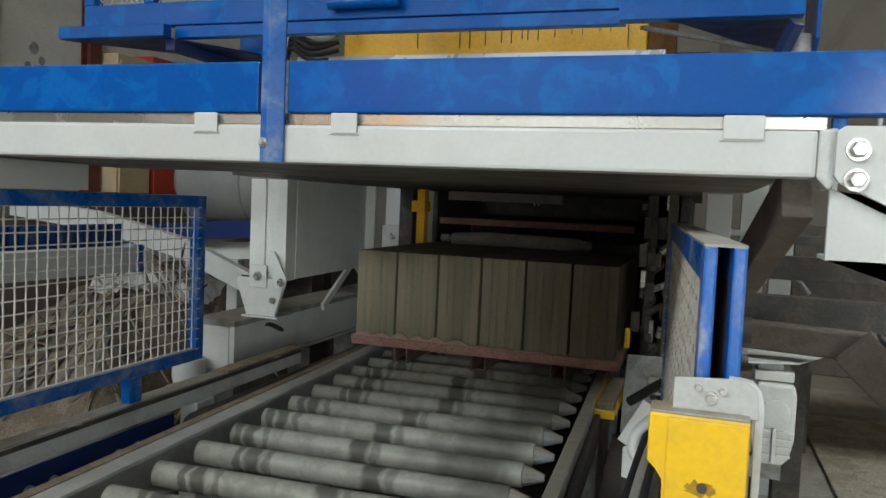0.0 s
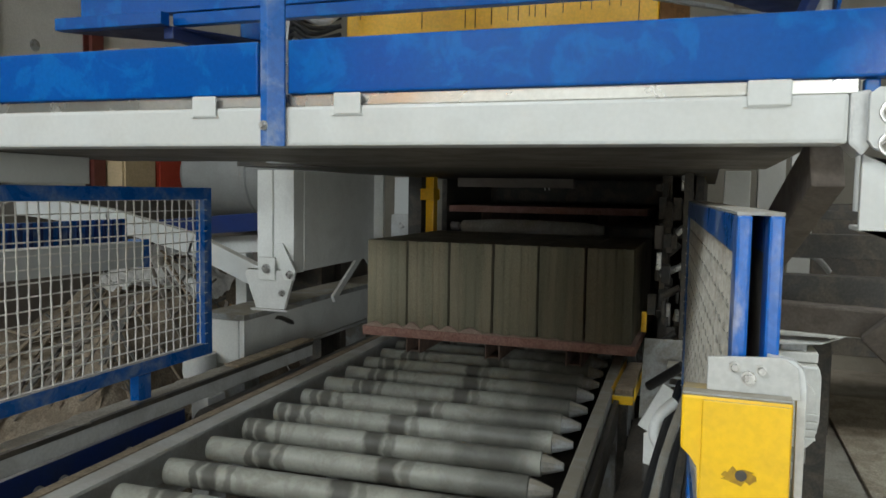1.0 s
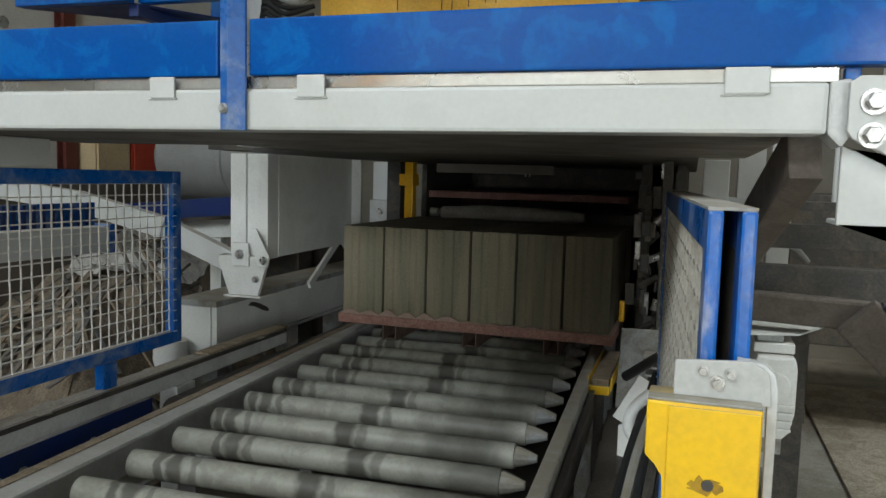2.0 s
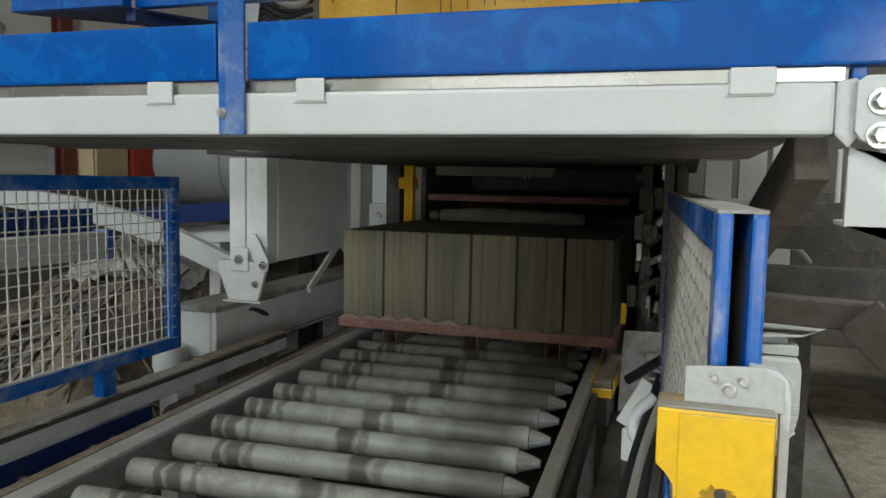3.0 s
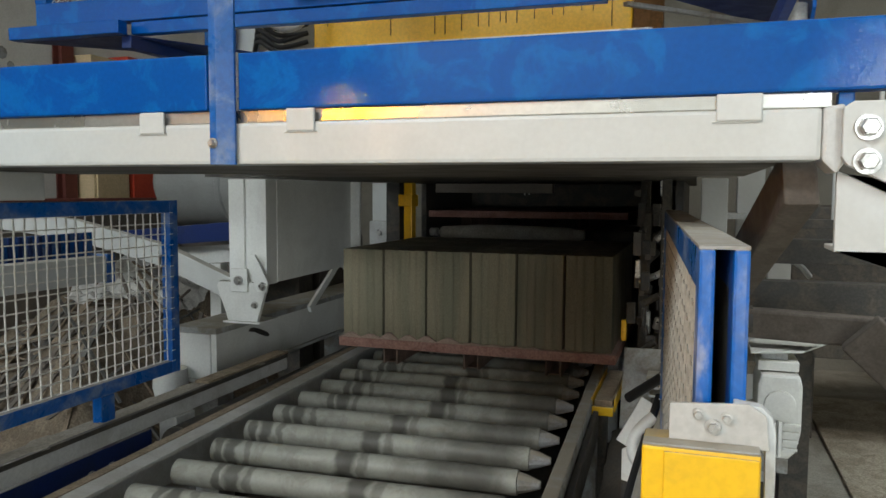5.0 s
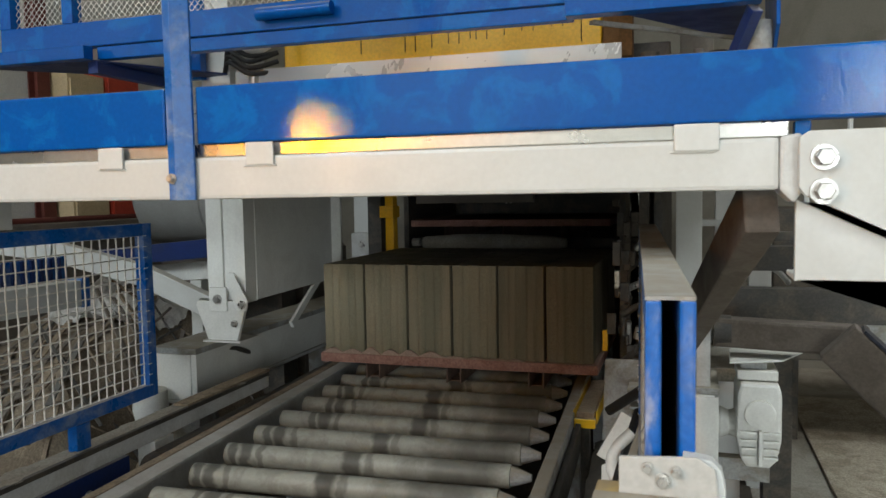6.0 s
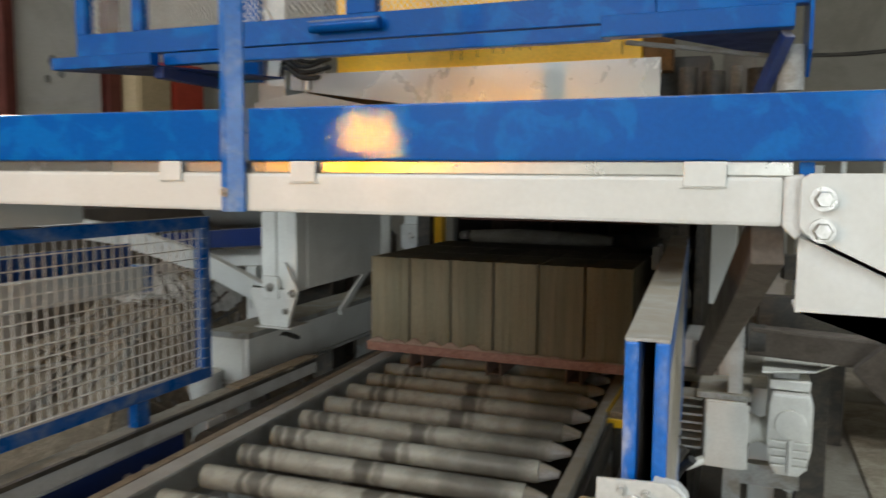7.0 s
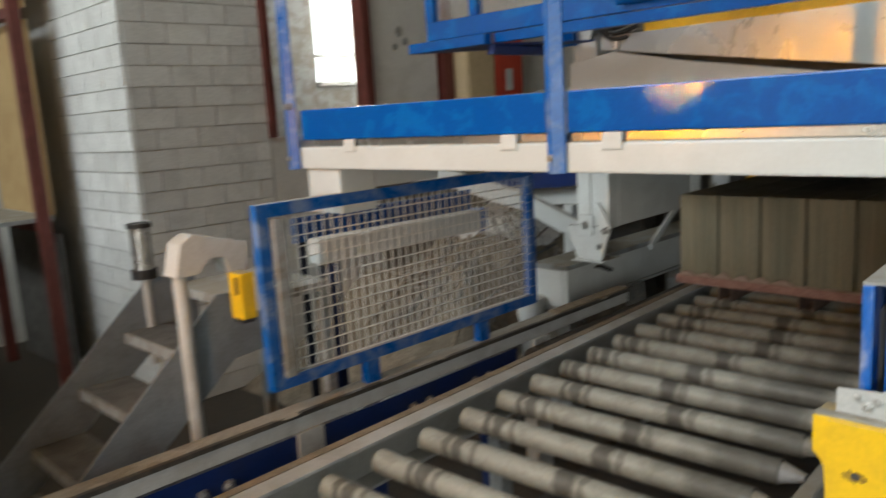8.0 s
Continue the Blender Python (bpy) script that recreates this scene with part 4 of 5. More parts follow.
bar_part("rim", (-4.5, 5.48, 1.44), (-2.85, 5.48, 1.44), 0.05, 0.04, GREY_DIRTY, trough, "dusty rim")
rs = random.Random(11)
for k in range(130):
    a = rs.uniform(1.2, 2.0) if k % 3 else rs.uniform(-0.4, 0.4)
    x, y = rs.uniform(-3.8, -2.72), rs.uniform(3.1, 5.3)
    d = Vector((math.cos(a), math.sin(a), 0)) * rs.uniform(0.12, 0.34)
    z0, z1 = heap(x - d.x, y - d.y), heap(x + d.x, y + d.y)
    t = rs.uniform(0.006, 0.014)
    lift = max(heap(x, y) - (z0 + z1) / 2, 0) + t
    bm = bmesh.new()
    bar(bm, (x - d.x, y - d.y, z0 + lift), (x + d.x, y + d.y, z1 + lift), rs.uniform(0.01, 0.035), t)
    solo("timber_offcut", bm, (WEATHERED, PRIMER_SHADE, TREAD, WEATHERED, PRIMER_SHADE)[k % 5], "weathered timber offcut lying on the rubble heap", "timber", "", 0.002, group="timber offcuts")
bm = bmesh.new()
N = 22
grid = [[bm.verts.new((-3.72 + 0.75 * i / (N - 1), 3.95 + 0.45 * j / (N - 1), heap(-3.72 + 0.75 * i / (N - 1), 3.95 + 0.45 * j / (N - 1)) + 0.07 + 0.05 * noise.noise((i * 0.35, j * 0.4, 2)) + 0.03 * noise.noise((i * 1.1, j * 0.9, 7)))) for j in range(N)] for i in range(N)]
for i in range(N - 1):
    for j in range(N - 1):
        bm.faces.new((grid[i][j], grid[i + 1][j], grid[i + 1][j + 1], grid[i][j + 1]))
bmesh.ops.solidify(bm, geom=bm.faces[:], thickness=0.004)
solo("plastic_sheet", bm, PLASTIC, "crumpled shiny plastic sheet on the rubble heap", "plastic sheet", smooth=True)

# ---- press throat behind the blocks ----
throat = thing("press_housing", "dark press housing, closed in to keep the pallet line dark", "press", (-1.1, 5.6, 0))
# Dark roof and walls added to keep the space behind the blocks dark.
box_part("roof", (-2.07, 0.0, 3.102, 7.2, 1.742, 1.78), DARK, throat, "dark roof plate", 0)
box_part("front_bar", (-1.62, -0.85, 4.95, 5.02, 1.675, 1.735), PRIMER_SHADE, throat, "grey front bar")
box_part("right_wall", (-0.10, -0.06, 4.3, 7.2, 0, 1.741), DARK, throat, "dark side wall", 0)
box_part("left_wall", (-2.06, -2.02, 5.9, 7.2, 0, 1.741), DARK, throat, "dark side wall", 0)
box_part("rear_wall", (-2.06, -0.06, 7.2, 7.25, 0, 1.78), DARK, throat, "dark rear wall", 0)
box_part("column", (-2.22, -2.09, 5.3, 5.45, 0.9, 1.741), WHITE, throat, "pale column with a bolt plate")
box_part("bolt_plate", (-2.2, -2.02, 5.2, 5.3, 1.3, 1.47), GREY, throat, "grey bolt plate")
bolt_part((-2.12, 5.199, 1.39), (0, -1, 0), 0.016, 0.015, throat)
# Dark block for the mechanism, widened over the dark gap beside it.
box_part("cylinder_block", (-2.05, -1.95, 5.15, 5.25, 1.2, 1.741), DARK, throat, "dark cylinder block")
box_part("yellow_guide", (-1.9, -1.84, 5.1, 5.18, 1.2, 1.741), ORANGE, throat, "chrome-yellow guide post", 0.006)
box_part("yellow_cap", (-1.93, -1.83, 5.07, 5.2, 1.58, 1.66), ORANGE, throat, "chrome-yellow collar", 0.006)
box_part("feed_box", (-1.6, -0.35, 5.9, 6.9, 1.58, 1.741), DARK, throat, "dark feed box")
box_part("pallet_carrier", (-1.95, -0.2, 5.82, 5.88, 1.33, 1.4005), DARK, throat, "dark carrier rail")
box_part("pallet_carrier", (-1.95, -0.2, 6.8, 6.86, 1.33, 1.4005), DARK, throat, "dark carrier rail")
bm = bmesh.new()
lathe(bm, (-1.72, 5.35, 1.395), (1, 0, 0), [(0, 0.02), (0.02, 0.045), (0.3, 0.062), (0.6, 0.058), (0.9, 0.05), (1.02, 0.03)], 14)
part("dusty_roll", bm, CONCRETE, throat, "dust-covered cross roll", 0, True)
tube_part("knob", (-1.78, 5.32, 1.40), (-1.725, 5.32, 1.40), 0.028, BOLT, throat, "bright knob")
for x, z in ((-1.15, 1.66), (-1.12, 1.662), (-0.3, 1.6)):
    box_part("bright_pin", (x, x + 0.008, 5.5, 5.51, z, z + 0.05), BOLT, throat, "bright pin", 0)

drive = thing("chain_drive", "dark greasy chain drive and levers beside the blocks", "machine drive", (-0.22, 3.9, 0))
rs = random.Random(5)
for k in range(44):
    x, y, z = rs.uniform(-0.27, -0.13), rs.uniform(3.75, 4.25), rs.uniform(1.0, 1.72)
    a, b, c = rs.uniform(0.006, 0.02), rs.uniform(0.02, 0.05), rs.uniform(0.012, 0.06)
    box_part("lever" if k % 3 else "link", (x - a, x + a, y, y + b, z - c, z + c), (DARK, DARK, PRIMER_SHADE, DARK, DARK, BOLT if k > 20 else DARK)[k % 6], drive, "", 0.004)
for k in range(7):
    tube_part("spindle", (rs.uniform(-0.26, -0.16), 3.8 + 0.06 * k, 0.95 + 0.1 * k), (rs.uniform(-0.18, -0.12), 3.8 + 0.06 * k, 1.0 + 0.1 * k), 0.016, (DARK, BOLT)[k % 2], drive)
box_part("upright", (-0.27, -0.22, 4.27, 4.34, 0, 1.741), DARK, drive, "dark upright")
box_part("upright", (-0.14, -0.10, 3.68, 3.74, 0.6, 1.741), DARK, drive, "dark upright")
box_part("hazard_bar", (-0.325, -0.30, 3.93, 3.96, 0.97, 1.07), ORANGE, drive, "yellow stop bar", 0.004)
box_part("cover", (-0.12, 0.06, 3.9, 4.3, 0.93, 1.06), GREY, drive, "grey cover")
box_part("dusty_shelf", (-0.2, 0.3, 3.9, 4.6, 0.86, 0.92), CONCRETE, drive, "dust-covered shelf")

stop = thing("pallet_stop", "yellow pallet stop with a rusty plank", "stop", (-0.37, 3.6, 0))
box_part("bracket", (-0.412, -0.318, 3.555, 3.575, 0.70, 0.742), YELLOW, stop, "yellow front lip", 0.005)
box_part("cheek", (-0.418, -0.412, 3.58, 4.2, 0.715, 0.775), YELLOW, stop, "yellow side strip", 0.002)
box_part("cheek", (-0.318, -0.312, 3.58, 4.2, 0.715, 0.775), YELLOW, stop, "yellow side strip", 0.002)
box_part("plank", (-0.405, -0.325, 3.59, 4.2, 0.732, 0.762), WEATHERED, stop, "rusty worn plank", 0.006)
box_part("post", (-0.385, -0.345, 3.576, 3.62, 0, 0.7145), DARK, stop)

kerb = thing("dirt_ledge", "rough dirt-caked ledge beside the conveyor", "ledge", (-0.24, 2.6, 0))
bm = bmesh.new()
pts = 40
prof = [(-0.29, 0.0), (-0.29, 0.60), (-0.20, 0.64), (-0.15, 0.61), (-0.15, 0.0)]
rings = []
for k in range(pts):
    y = 1.3 + 2.4 * k / (pts - 1)
    rings.append([bm.verts.new((px - 0.04 * (y - 2.5) * 0.9 + 0.012 * noise.noise((y * 7, px * 20, 1)), y, max(pz + (0.03 * noise.noise((y * 6, px * 9, 3)) if pz > 0 else 0), 0))) for px, pz in prof])
for a, b in zip(rings, rings[1:]):
    for i in range(4):
        bm.faces.new((a[i], a[i + 1], b[i + 1], b[i]))
bm.faces.new(rings[0])
bm.faces.new(list(reversed(rings[-1])))
part("ledge", bm, DIRT_SHADE, kerb, "caked dirt", 0, True)

# ---- gear motor on the right ----
gear = thing("gear_motor", "pale grey gear motor on a steel pedestal", "motor", (0.2, 3.45, 0))
box_part("gearbox", (0.012, 0.172, 3.38, 3.62, 0.645, 0.93), LEG_PAINT, gear, "square gearbox", 0.012)
box_part("gearbox_lid", (0.02, 0.182, 3.372, 3.379, 0.655, 0.92), LEG_PAINT, gear, "gearbox lid", 0.003)
box_part("rear_box", (-0.033, 0.123, 3.72, 3.9, 0.938, 1.134), LEG_PAINT, gear, "pale rear box", 0.006)
box_part("rear_box_groove", (0.041, 0.049, 3.715, 3.7195, 0.948, 1.104), DARK, gear, "", 0)
box_part("gearbox_top", (-0.02, 0.185, 3.38, 3.7, 0.931, 0.955), GREY_DIRTY, gear, "dusty top plate")
bm = bmesh.new()
lathe(bm, (0.173, 3.5, 0.79), (1, 0, 0), [(0, 0.05), (0.02, 0.065), (0.05, 0.05), (0.08, 0.06)], 18)
part("coupling", bm, LEG_PAINT, gear, "turned coupling", 0, True)
bm = bmesh.new()
plate(bm, [(0.25, 0.94), (0.262, 0.985), (0.4, 0.985), (0.412, 0.94), (0.412, 0.76), (0.395, 0.68), (0.37, 0.652), (0.285, 0.652), (0.262, 0.69), (0.25, 0.76)], "y", 3.37, 3.62)
part("motor_body", bm, LEG_PAINT, gear, "cast motor body", 0.014)
bm = bmesh.new()
lathe(bm, (0.332, 3.369, 0.865), (0, -1, 0), [(0, 0.058), (0.012, 0.056), (0.014, 0.046)], 28)
part("boss", bm, LEG_PAINT, gear, "round boss", 0, True)
for k in range(4):
    z = 0.69 + 0.032 * k
    box_part("fin", (0.268 - 0.003 * k, 0.32, 3.352, 3.369, z, z + 0.012), LEG_PAINT, gear, "", 0.003)
    box_part("fin", (0.345, 0.398 + 0.003 * k, 3.352, 3.369, z, z + 0.012), LEG_PAINT, gear, "", 0.003)
box_part("spine", (0.327, 0.339, 3.345, 3.369, 0.665, 0.805), LEG_PAINT, gear, "", 0.003)
box_part("terminal_box", (0.25, 0.4, 3.4, 3.58, 0.99, 1.03), LEG_PAINT, gear, "terminal box", 0.006)
box_part("terminal_lid", (0.262, 0.36, 3.42, 3.56, 1.031, 1.06), GREY_DIRTY, gear, "", 0.006)
box_part("pedestal", (0.09, 0.16, 3.42, 3.56, 0, 0.644), GREY_DIRTY, gear)
box_part("motor_rail", (0.16, 0.38, 3.47, 3.53, 0.56, 0.651), GREY_DIRTY, gear)
for k in range(7):
    box_part("cooling_fin", (-0.14 - 0.006 * k, 0.0, 3.45, 3.6, 0.69 + 0.035 * k, 0.70 + 0.035 * k), GREY_DIRTY, gear, "dusty cooling fin", 0.002)
bm = bmesh.new()
hose(bm, [(0.02, 3.4, 0.67), (-0.06, 3.3, 0.66), (-0.12, 3.2, 0.72), (-0.16, 3.3, 0.82)], 0.018, 8, 8)
part("conduit", bm, LEG_PAINT, gear, "pale corrugated conduit", 0, True)

mach = thing("machine_side_rack", "dusty steel frame with pipes beside the gear motor", "machine frame", (0.4, 3.6, 0))
box_part("upright", (0.098, 0.15, 3.40, 3.45, 0.956, 1.40), GREY, mach, "pale upright bar")
box_part("column", (0.02, 0.11, 3.12, 3.22, 1.36, 1.735), WHITE, mach, "pale column")
box_part("column", (0.2, 0.33, 4.4, 4.5, 0, 1.9), WHITE, mach, "pale column")
box_part("column", (0.40, 0.52, 4.9, 5.0, 0, 1.9), WHITE, mach, "pale column")
box_part("column_cap", (0.12, 0.36, 4.35, 4.55, 1.55, 1.58), GREY, mach)
bar_part("box_pipe", (0.172, 3.5, 1.165), (0.72, 3.47, 1.15), 0.10, 0.115, PIPE, mach, "dusty square pipe", 0.012)
tube_part("pipe_collar", (0.165, 3.5, 1.165), (0.23, 3.5, 1.165), 0.066, DARK, mach)
box_part("back_sheet", (0.0, 1.25, 4.45, 4.48, 0.93, 1.10), GREY_DIRTY, mach, "dusty back sheet")
plate_part("loose_sheet", [(0.231, 3.62), (0.447, 4.03), (0.732, 4.037), (0.416, 3.435), (0.22, 3.36)], "z", 1.0605, 1.068, WHITE, mach, "pale flat sheet")
box_part("dark_body", (0.6, 2.6, 5.6, 6.4, 0.62, 1.6), DARK, mach, "dark machine body", 0.01)
bar_part("raking_beam", (0.593, 3.350, 1.171), (1.813, 3.170, 0.000), 0.12, 0.17, PIPE, mach, "dusty raking box beam", 0.008)
bar_part("beam_cap", (0.679, 3.347, 1.218), (1.777, 3.185, 0.163), 0.14, 0.012, NIGHT, mach, "blackened navy cap plate", 0.002)
bar_part("navy_beam", (0.3, 4.0, 1.42), (2.2, 4.2, 1.42), 0.1, 0.11, DARK, mach, "dark cross beam")
bar_part("dark_beam", (0.2, 3.9, 1.22), (2.2, 4.1, 1.2), 0.1, 0.15, DARK, mach, "dusty cross beam")
for x in (0.7, 2.4):
    box_part("body_leg", (x, x + 0.1, 5.9, 6.0, 0, 0.6195), DARK, mach, "dark leg")
box_part("support", (0.4, 0.52, 3.95, 4.1, 0, 1.145), DARK, mach)
box_part("small_box", (0.28, 0.33, 4.1, 4.2, 1.33, 1.45), GREY, mach, "small grey box")
bm = bmesh.new()
hose(bm, [(0.24, 4.2, 1.45), (0.33, 4.1, 1.38), (0.45, 4.1, 1.36), (0.52, 4.15, 1.29)], 0.014)
part("cable", bm, GREY, mach, "pale cable", 0, True)
bm = bmesh.new()
box(bm, 0.86, 3.4, 3.0, 7.0, 0.0, 0.03)
solo("rough_slab", bm, SLAB, "rough dirt-covered slab set on the concrete floor", "slab", bevel=0.01)
bars = thing("barrier", "pale barred barrier behind the gantry", "barrier", (1.0, 2.6, 0))
for k in range(7):
    tube_part("bar", (0.42 + 0.12 * k, 2.9, 1.6), (0.42 + 0.12 * k, 2.9, 2.02), 0.008, WHITE, bars)
box_part("bottom_rail", (0.3, 2.0, 2.88, 2.92, 1.57, 1.6), DARK, bars)
tube_part("leg", (1.55, 2.9, 0), (1.55, 2.9, 1.57), 0.02, DARK, bars)
tube_part("leg", (1.9, 2.9, 0), (1.9, 2.9, 1.57), 0.02, DARK, bars)
bm = bmesh.new()
hose(bm, [(0.2, 8.185, 3.0), (1.2, 8.185, 2.98), (2.6, 8.185, 3.2), (4.0, 8.185, 3.9)], 0.018)
solo("cable_run", bm, DARK, "dark cable slung along the rear wall", "cable", smooth=True)

# ---- yellow safety switch on the right fence ----
switch = thing("safety_switch", "yellow safety switch box on a white bolted bracket", "switch box", (0.02, 1.08, 1.4))
bm = bmesh.new()
plate(bm, [(-0.046, 1.404), (0.078, 1.404), (0.078, 1.22), (-0.022, 1.22), (-0.022, 1.318), (-0.046, 1.338)], "y", 1.052, 1.12)
part("housing", bm, YELLOW, switch, "yellow housing with a dusty top", 0.004)
box_part("lid", (-0.022, 0.076, 1.048, 1.0515, 1.224, 1.4), YELLOW, switch, "yellow lid", 0.0015)
bm = bmesh.new()
n = 22
plate(bm, [(0.022 + (0.019 + 0.012 * noise.noise((k * 0.9, 2, 5))) * math.cos(2 * math.pi * k / n), 1.312 + (0.009 + 0.007 * noise.noise((k * 0.8, 8, 1))) * math.sin(2 * math.pi * k / n)) for k in range(n)], "y", 1.0468, 1.0476)
part("stain", bm, STAIN, switch, "dark grease stain")
bm = bmesh.new()
lathe(bm, (0.024, 1.0466, 1.314), (0, -1, 0), [(0, 0.0065), (0.002, 0.0065), (0.0021, 0.0035)], 16)
part("lock", bm, DARK, switch, "small round lock", 0, True)
bm = bmesh.new()
plate(bm, [(-0.018, 1.402), (-0.018, 1.447), (0.066, 1.452), (0.084, 1.44), (0.088, 1.402)], "y", 1.078, 1.084)
part("bracket", bm, GREY, switch, "white bracket plate", 0.0015)
for x, z, r in ((0.013, 1.437, 0.0042), (0.043, 1.435, 0.0042), (0.029, 1.424, 0.0058)):
    bolt_part((x, 1.0775, z), (0, -1, 0), r, 0.007, switch)
bm = bmesh.new()
plate(bm, [(0.05, 1.452), (0.08, 1.448), (0.091, 1.437), (0.095, 1.418), (0.095, 1.2), (0.086, 1.2), (0.086, 1.412), (0.081, 1.427), (0.07, 1.434), (0.05, 1.438)], "y", 1.0845, 1.105)
part("folded_strip", bm, GREY, switch, "pale folded bracket strip", 0.002)
box_part("dusty_top", (-0.045, 0.077, 1.054, 1.077, 1.4045, 1.4065), GREY_DIRTY, switch, "film of grey dust on the housing top", 0)
box_part("arm", (0.0, 0.05, 1.122, 1.16, 1.0, 1.4), GREY, switch, "grey mounting arm")
box_part("stand", (0.0, 0.05, 1.122, 1.16, 0, 0.999), GREY_DIRTY, switch)

hb = thing("hose_bundle", "black and grey hoses hanging beside the conveyor", "hoses", (-0.1, 1.9, 0.8))
for k in range(5):
    bm = bmesh.new()
    x = -0.16 + 0.03 * k
    hose(bm, [(x + 0.06, 2.9 - 0.1 * k, 0.98), (x, 2.5, 0.80 + 0.02 * k), (x - 0.02, 2.0, 0.68), (x + 0.02, 1.5, 0.55), (x + 0.05, 1.2, 0.0)], 0.014 + 0.003 * (k % 2))
    part("hose", bm, (RUBBER, GREY_DIRTY, RUBBER, DARK, RUBBER)[k], hb, ("black rubber hose", "pale grey hose")[k % 2], 0, True)

chute = thing("scraper_guard", "pale grey bent scraper plates caked with dirt", "machine guard", (-0.18, 3.0, 0))
# Back plate takes the darker dusty grey in place of shade.
plate_part("back_plate", [(-0.30, 0.62), (-0.285, 0.99), (-0.10, 0.995), (-0.10, 0.62)], "y", 3.66, 3.67, GREY_DIRTY, chute, "pale grey back plate, darkened for shade")
bar_part("angle_strip", (-0.142, 3.0, 0.935), (-0.225, 2.95, 0.785), 0.05, 0.022, LEG_PAINT, chute, "pale angle strip", 0.002, (0, 1, 0))
plate_part("fin", [(-0.212, 0.82), (-0.195, 0.83), (-0.122, 0.758), (-0.122, 0.66), (-0.135, 0.66), (-0.15, 0.70), (-0.212, 0.715)], "y", 2.78, 2.79, LEG_PAINT, chute, "pale bent fin")
box_part("gear_case", (-0.215, -0.125, 2.80, 2.98, 0.3, 0.71), DARK, chute, "dark greasy case", 0.01)
box_part("case_foot", (-0.20, -0.14, 2.84, 2.92, 0, 0.2995), DARK, chute)
tube_part("shaft", (-0.235, 3.3, 0.86), (-0.10, 3.2, 0.98), 0.02, RUBBER, chute, "black shaft")
bm = bmesh.new()
hose(bm, [(-0.11, 2.75, 0.95), (-0.16, 2.72, 0.90), (-0.17, 2.7, 0.84), (-0.13, 2.68, 0.79), (-0.09, 2.7, 0.78)], 0.02, 10, 6)
part("conduit", bm, LEG_PAINT, chute, "pale corrugated conduit", 0, True)

# ---- stairs beyond the left fence ----
stairs = thing("steel_stairs", "grey steel stairs with open treads", "stairs", (-2.6, 0.5, 0))
for x in (-2.905, -2.305):
    plate_part("stringer", [(-0.20, 0.0), (0.02, 0.0), (1.25, 1.02), (1.42, 1.03), (1.42, 1.27), (1.2, 1.29)], "x", x, x + 0.01, STEP_PAINT, stairs, "grey plate stringer")
for k in range(6):
    z, y = 1.07 - 0.19 * k, 1.07 - 0.215 * k
    box_part("tread", (-2.894, -2.306, y, y + 0.21, z - 0.025, z), TREAD, stairs, "dark worn tread", 0.002)
    box_part("nosing", (-2.894, -2.306, y - 0.006, y - 0.0005, z - 0.045, z + 0.002), GREY_DIRTY, stairs, "", 0.001)
box_part("landing", (-2.894, -2.306, 1.3, 1.75, 1.2, 1.24), GREY_DIRTY, stairs, "small landing")
for x in (-2.88, -2.36):
    box_part("landing_leg", (x, x + 0.05, 1.7, 1.75, 0, 1.199), GREY_DIRTY, stairs)
tube_part("newel", (-2.28, 1.05, 0.0), (-2.28, 1.05, 1.42), 0.026, GREY, stairs, "pale grey post")
bm = bmesh.new()
plate(bm, [(1.0, 1.40), (1.03, 1.52), (1.08, 1.55), (1.3, 1.49), (1.3, 1.38), (1.22, 1.38), (1.2, 1.45), (1.13, 1.46), (1.1, 1.4)], "x", -2.3, -2.2)
part("bracket", bm, GREY, stairs, "pale folded bracket", 0.004)
roller_unit = thing("guide_bollard", "bright metal roller bollard with black caps", "bollard", (-2.9, 1.19, 1.2))
tube_part("barrel", (-2.9, 1.19, 1.33), (-2.9, 1.19, 1.515), 0.042, STRIP, roller_unit, "bright metal barrel", 20)
tube_part("cap", (-2.9, 1.19, 1.515), (-2.9, 1.19, 1.535), 0.052, RUBBER, roller_unit, "black cap", 20)
tube_part("cap", (-2.9, 1.19, 1.29), (-2.9, 1.19, 1.33), 0.055, RUBBER, roller_unit, "black base", 20)
tube_part("stem", (-2.9, 1.19, 0.9), (-2.9, 1.19, 1.29), 0.02, GREY, roller_unit)

sw2 = thing("safety_switch", "small yellow safety switch on the blue fence end", "switch box", (-2.1, 1.2, 1.3))
box_part("housing", (-2.15, -2.065, 1.175, 1.235, 1.225, 1.40), YELLOW, sw2, "yellow housing", 0.008)
box_part("slot", (-2.1, -2.08, 1.17, 1.1745, 1.32, 1.385), RUBBER, sw2, "black slot", 0.001)
box_part("cap", (-2.14, -2.075, 1.18, 1.23, 1.21, 1.2245), RUBBER, sw2, "black gland")
box_part("mount", (-2.10, -2.062, 1.2355, 1.25, 1.25, 1.38), GREY, sw2, "grey mount")

# ---- warning beacon ----
BX, BY, BZ = -1.65, -0.39, 2.03
beacon = thing("warning_beacon", "rotating amber warning beacon on a bracket arm", "beacon", (BX, BY, BZ))
tube_part("pole", (-2.25, BY - 0.3, 0), (-2.25, BY - 0.3, BZ - 0.14), 0.022, GREY, beacon, "grey pole")
bar_part("arm", (-2.25, BY - 0.3, BZ - 0.17), (BX, BY, BZ - 0.165), 0.03, 0.03, GREY, beacon, "grey bracket arm")
tube_part("foot", (BX, BY, BZ - 0.15), (BX, BY, BZ - 0.078), 0.07, RUBBER, beacon, "black base")
bm = bmesh.new()
bmesh.ops.create_icosphere(bm, subdivisions=2, radius=0.035)
part("bulb", bm, AMBER, beacon, "bright amber bulb", 0, True, local=True)
bm = bmesh.new()
n = 20
gap = radians(96)
outer = []
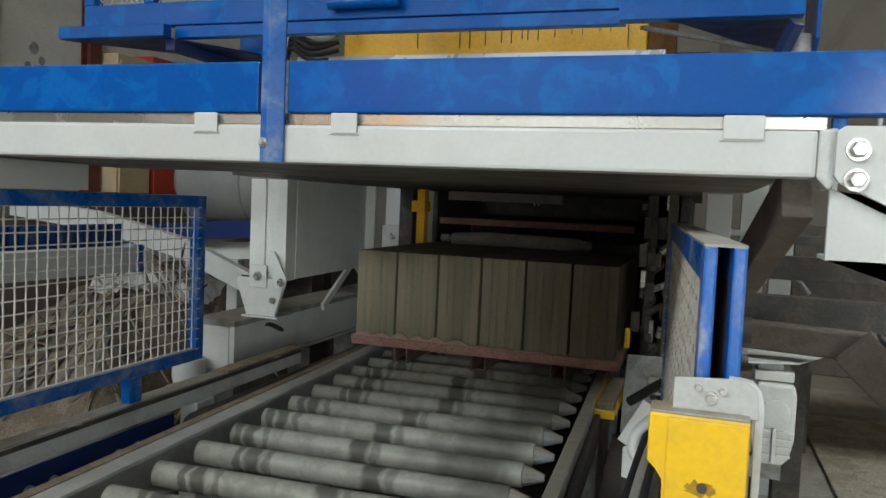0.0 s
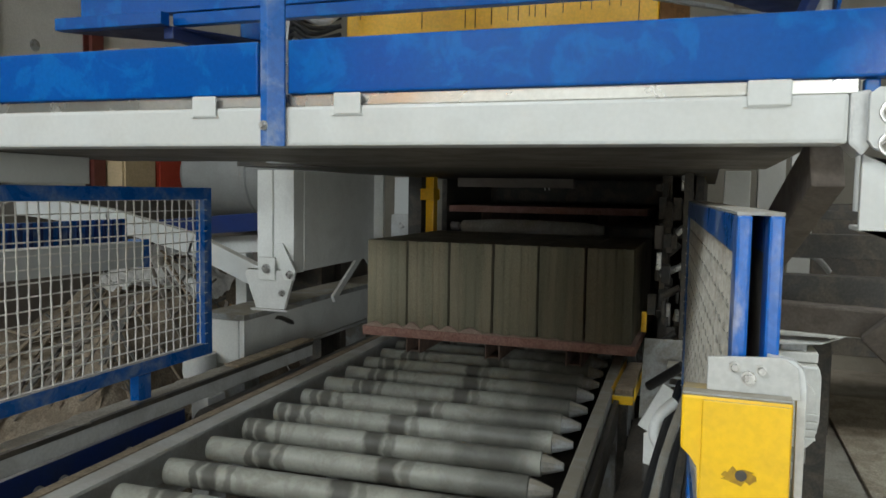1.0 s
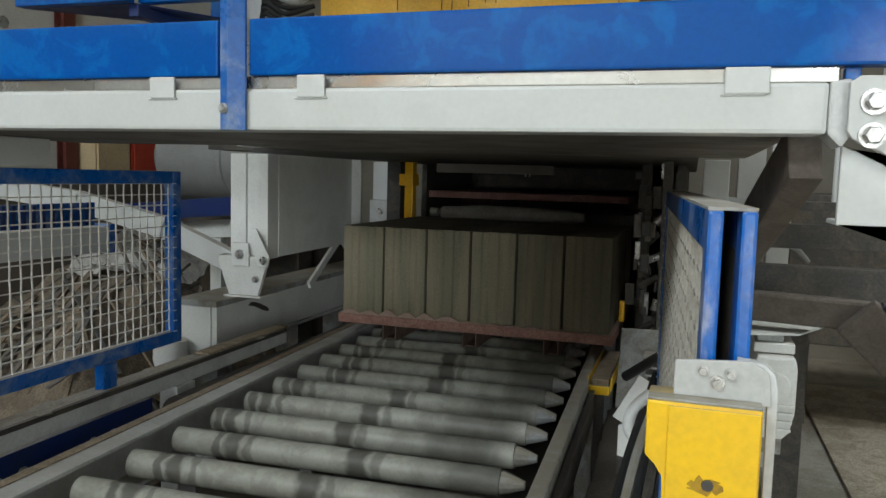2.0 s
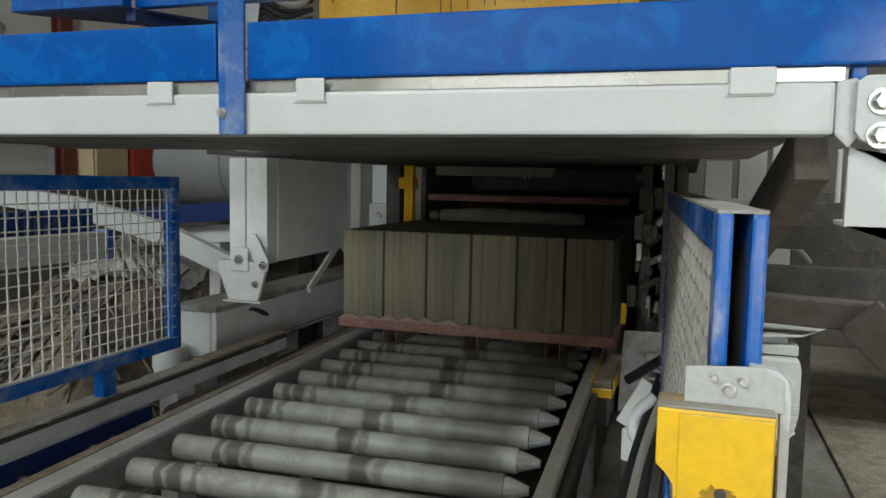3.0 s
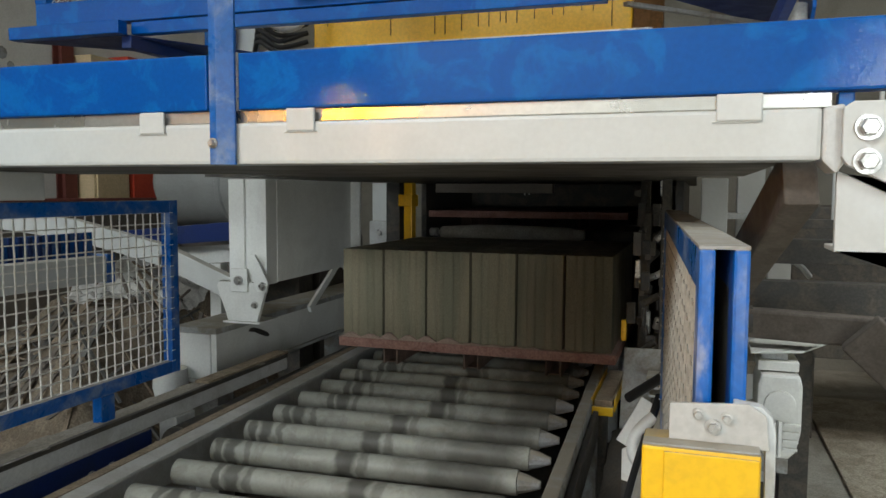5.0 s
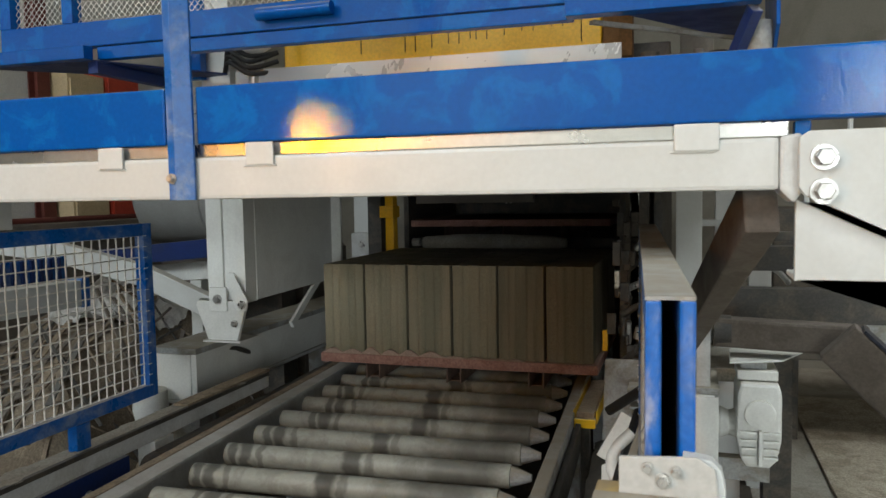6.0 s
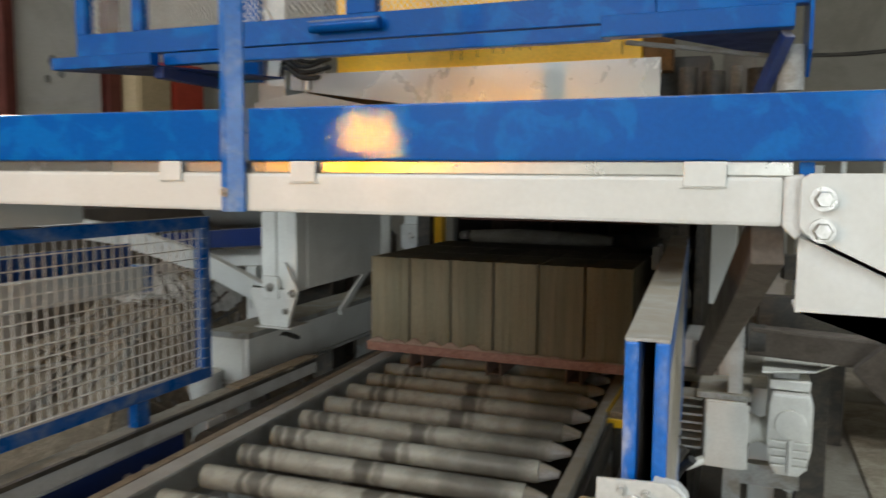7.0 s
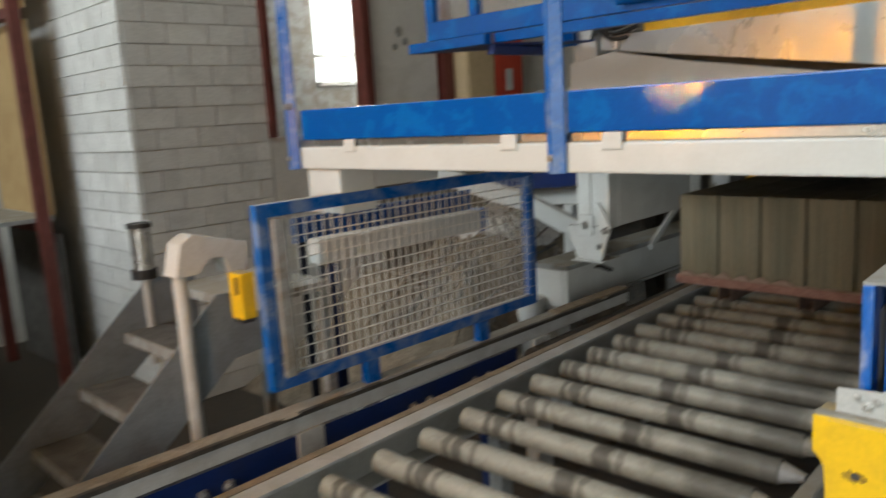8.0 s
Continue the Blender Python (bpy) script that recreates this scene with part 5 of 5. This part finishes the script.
for z in (-0.07, 0.08):
    outer.append([[bm.verts.new((r * math.cos(gap / 2 + (2 * math.pi - gap) * k / n), r * math.sin(gap / 2 + (2 * math.pi - gap) * k / n), z)) for k in range(n + 1)] for r in (0.066, 0.07)])
for k in range(n):
    for r in (0, 1):
        bm.faces.new((outer[0][r][k], outer[0][r][k + 1], outer[1][r][k + 1], outer[1][r][k]))
    for z in (0, 1):
        bm.faces.new((outer[z][0][k], outer[z][0][k + 1], outer[z][1][k + 1], outer[z][1][k]))
rotor = part("rotor", bm, DARK, beacon, "turning dark reflector shield", 0, True, local=True)
for z0, z1 in ((-0.076, -0.0705), (0.0805, 0.086)):
    bm = bmesh.new()
    tube(bm, (0, 0, z0), (0, 0, z1), 0.072, 24)
    part("shield_disc", bm, DARK, rotor, "", local=True)

# ---- masonry pieces ----
def course_blocks(wall, origin, direction, length, inward, courses, h, l):
    """Blocks of a coursed wall, a little proud of the mortar."""
    meshes = {}
    d = Vector(direction)
    for r in range(courses):
        at = -l / 2 if r % 2 else 0.0
        while at < length - 0.01:
            a, b = max(at, 0) + 0.004, min(at + l, length) - 0.004
            at += l
            if b - a < 0.03:
                continue
            w = round(b - a, 3)
            if w not in meshes:
                bm = bmesh.new()
                box(bm, -w / 2, w / 2, 0, 0.02, -h / 2 + 0.0035, h / 2 - 0.0035)
                meshes[w] = mesh_of("block", bm, MASONRY, 0)
            ob = new("block", meshes[w])
            ob.parent = wall
            p = Vector(origin) + d * (a + b) / 2 + Vector((0, 0, h * (r + 0.5)))
            rz = math.degrees(math.atan2(d.y, d.x))
            ob.matrix_basis = pose(p.x, p.y, p.z + random.uniform(-0.001, 0.001), random.uniform(-0.25, 0.25), 0, rz + random.uniform(-0.25, 0.25))


course_blocks(wall_west, (-4.598, 1.972, 0), (0, 1, 0), 1.02, 1, 27, 0.138, 0.30)
course_blocks(wall_jog, (-5.84, 1.95, 0), (1, 0, 0), 1.24, 1, 27, 0.138, 0.30)


def motions():
    """The beacon's shield turns about twice a second."""
    rows = []
    for k in range(81):
        t = k * 0.1
        rows.append((t, pose(0, 0, 0, 0, 0, 63 + 360 * (t - 0.217) / 0.4843)))
    walk(rotor, rows)


motions()
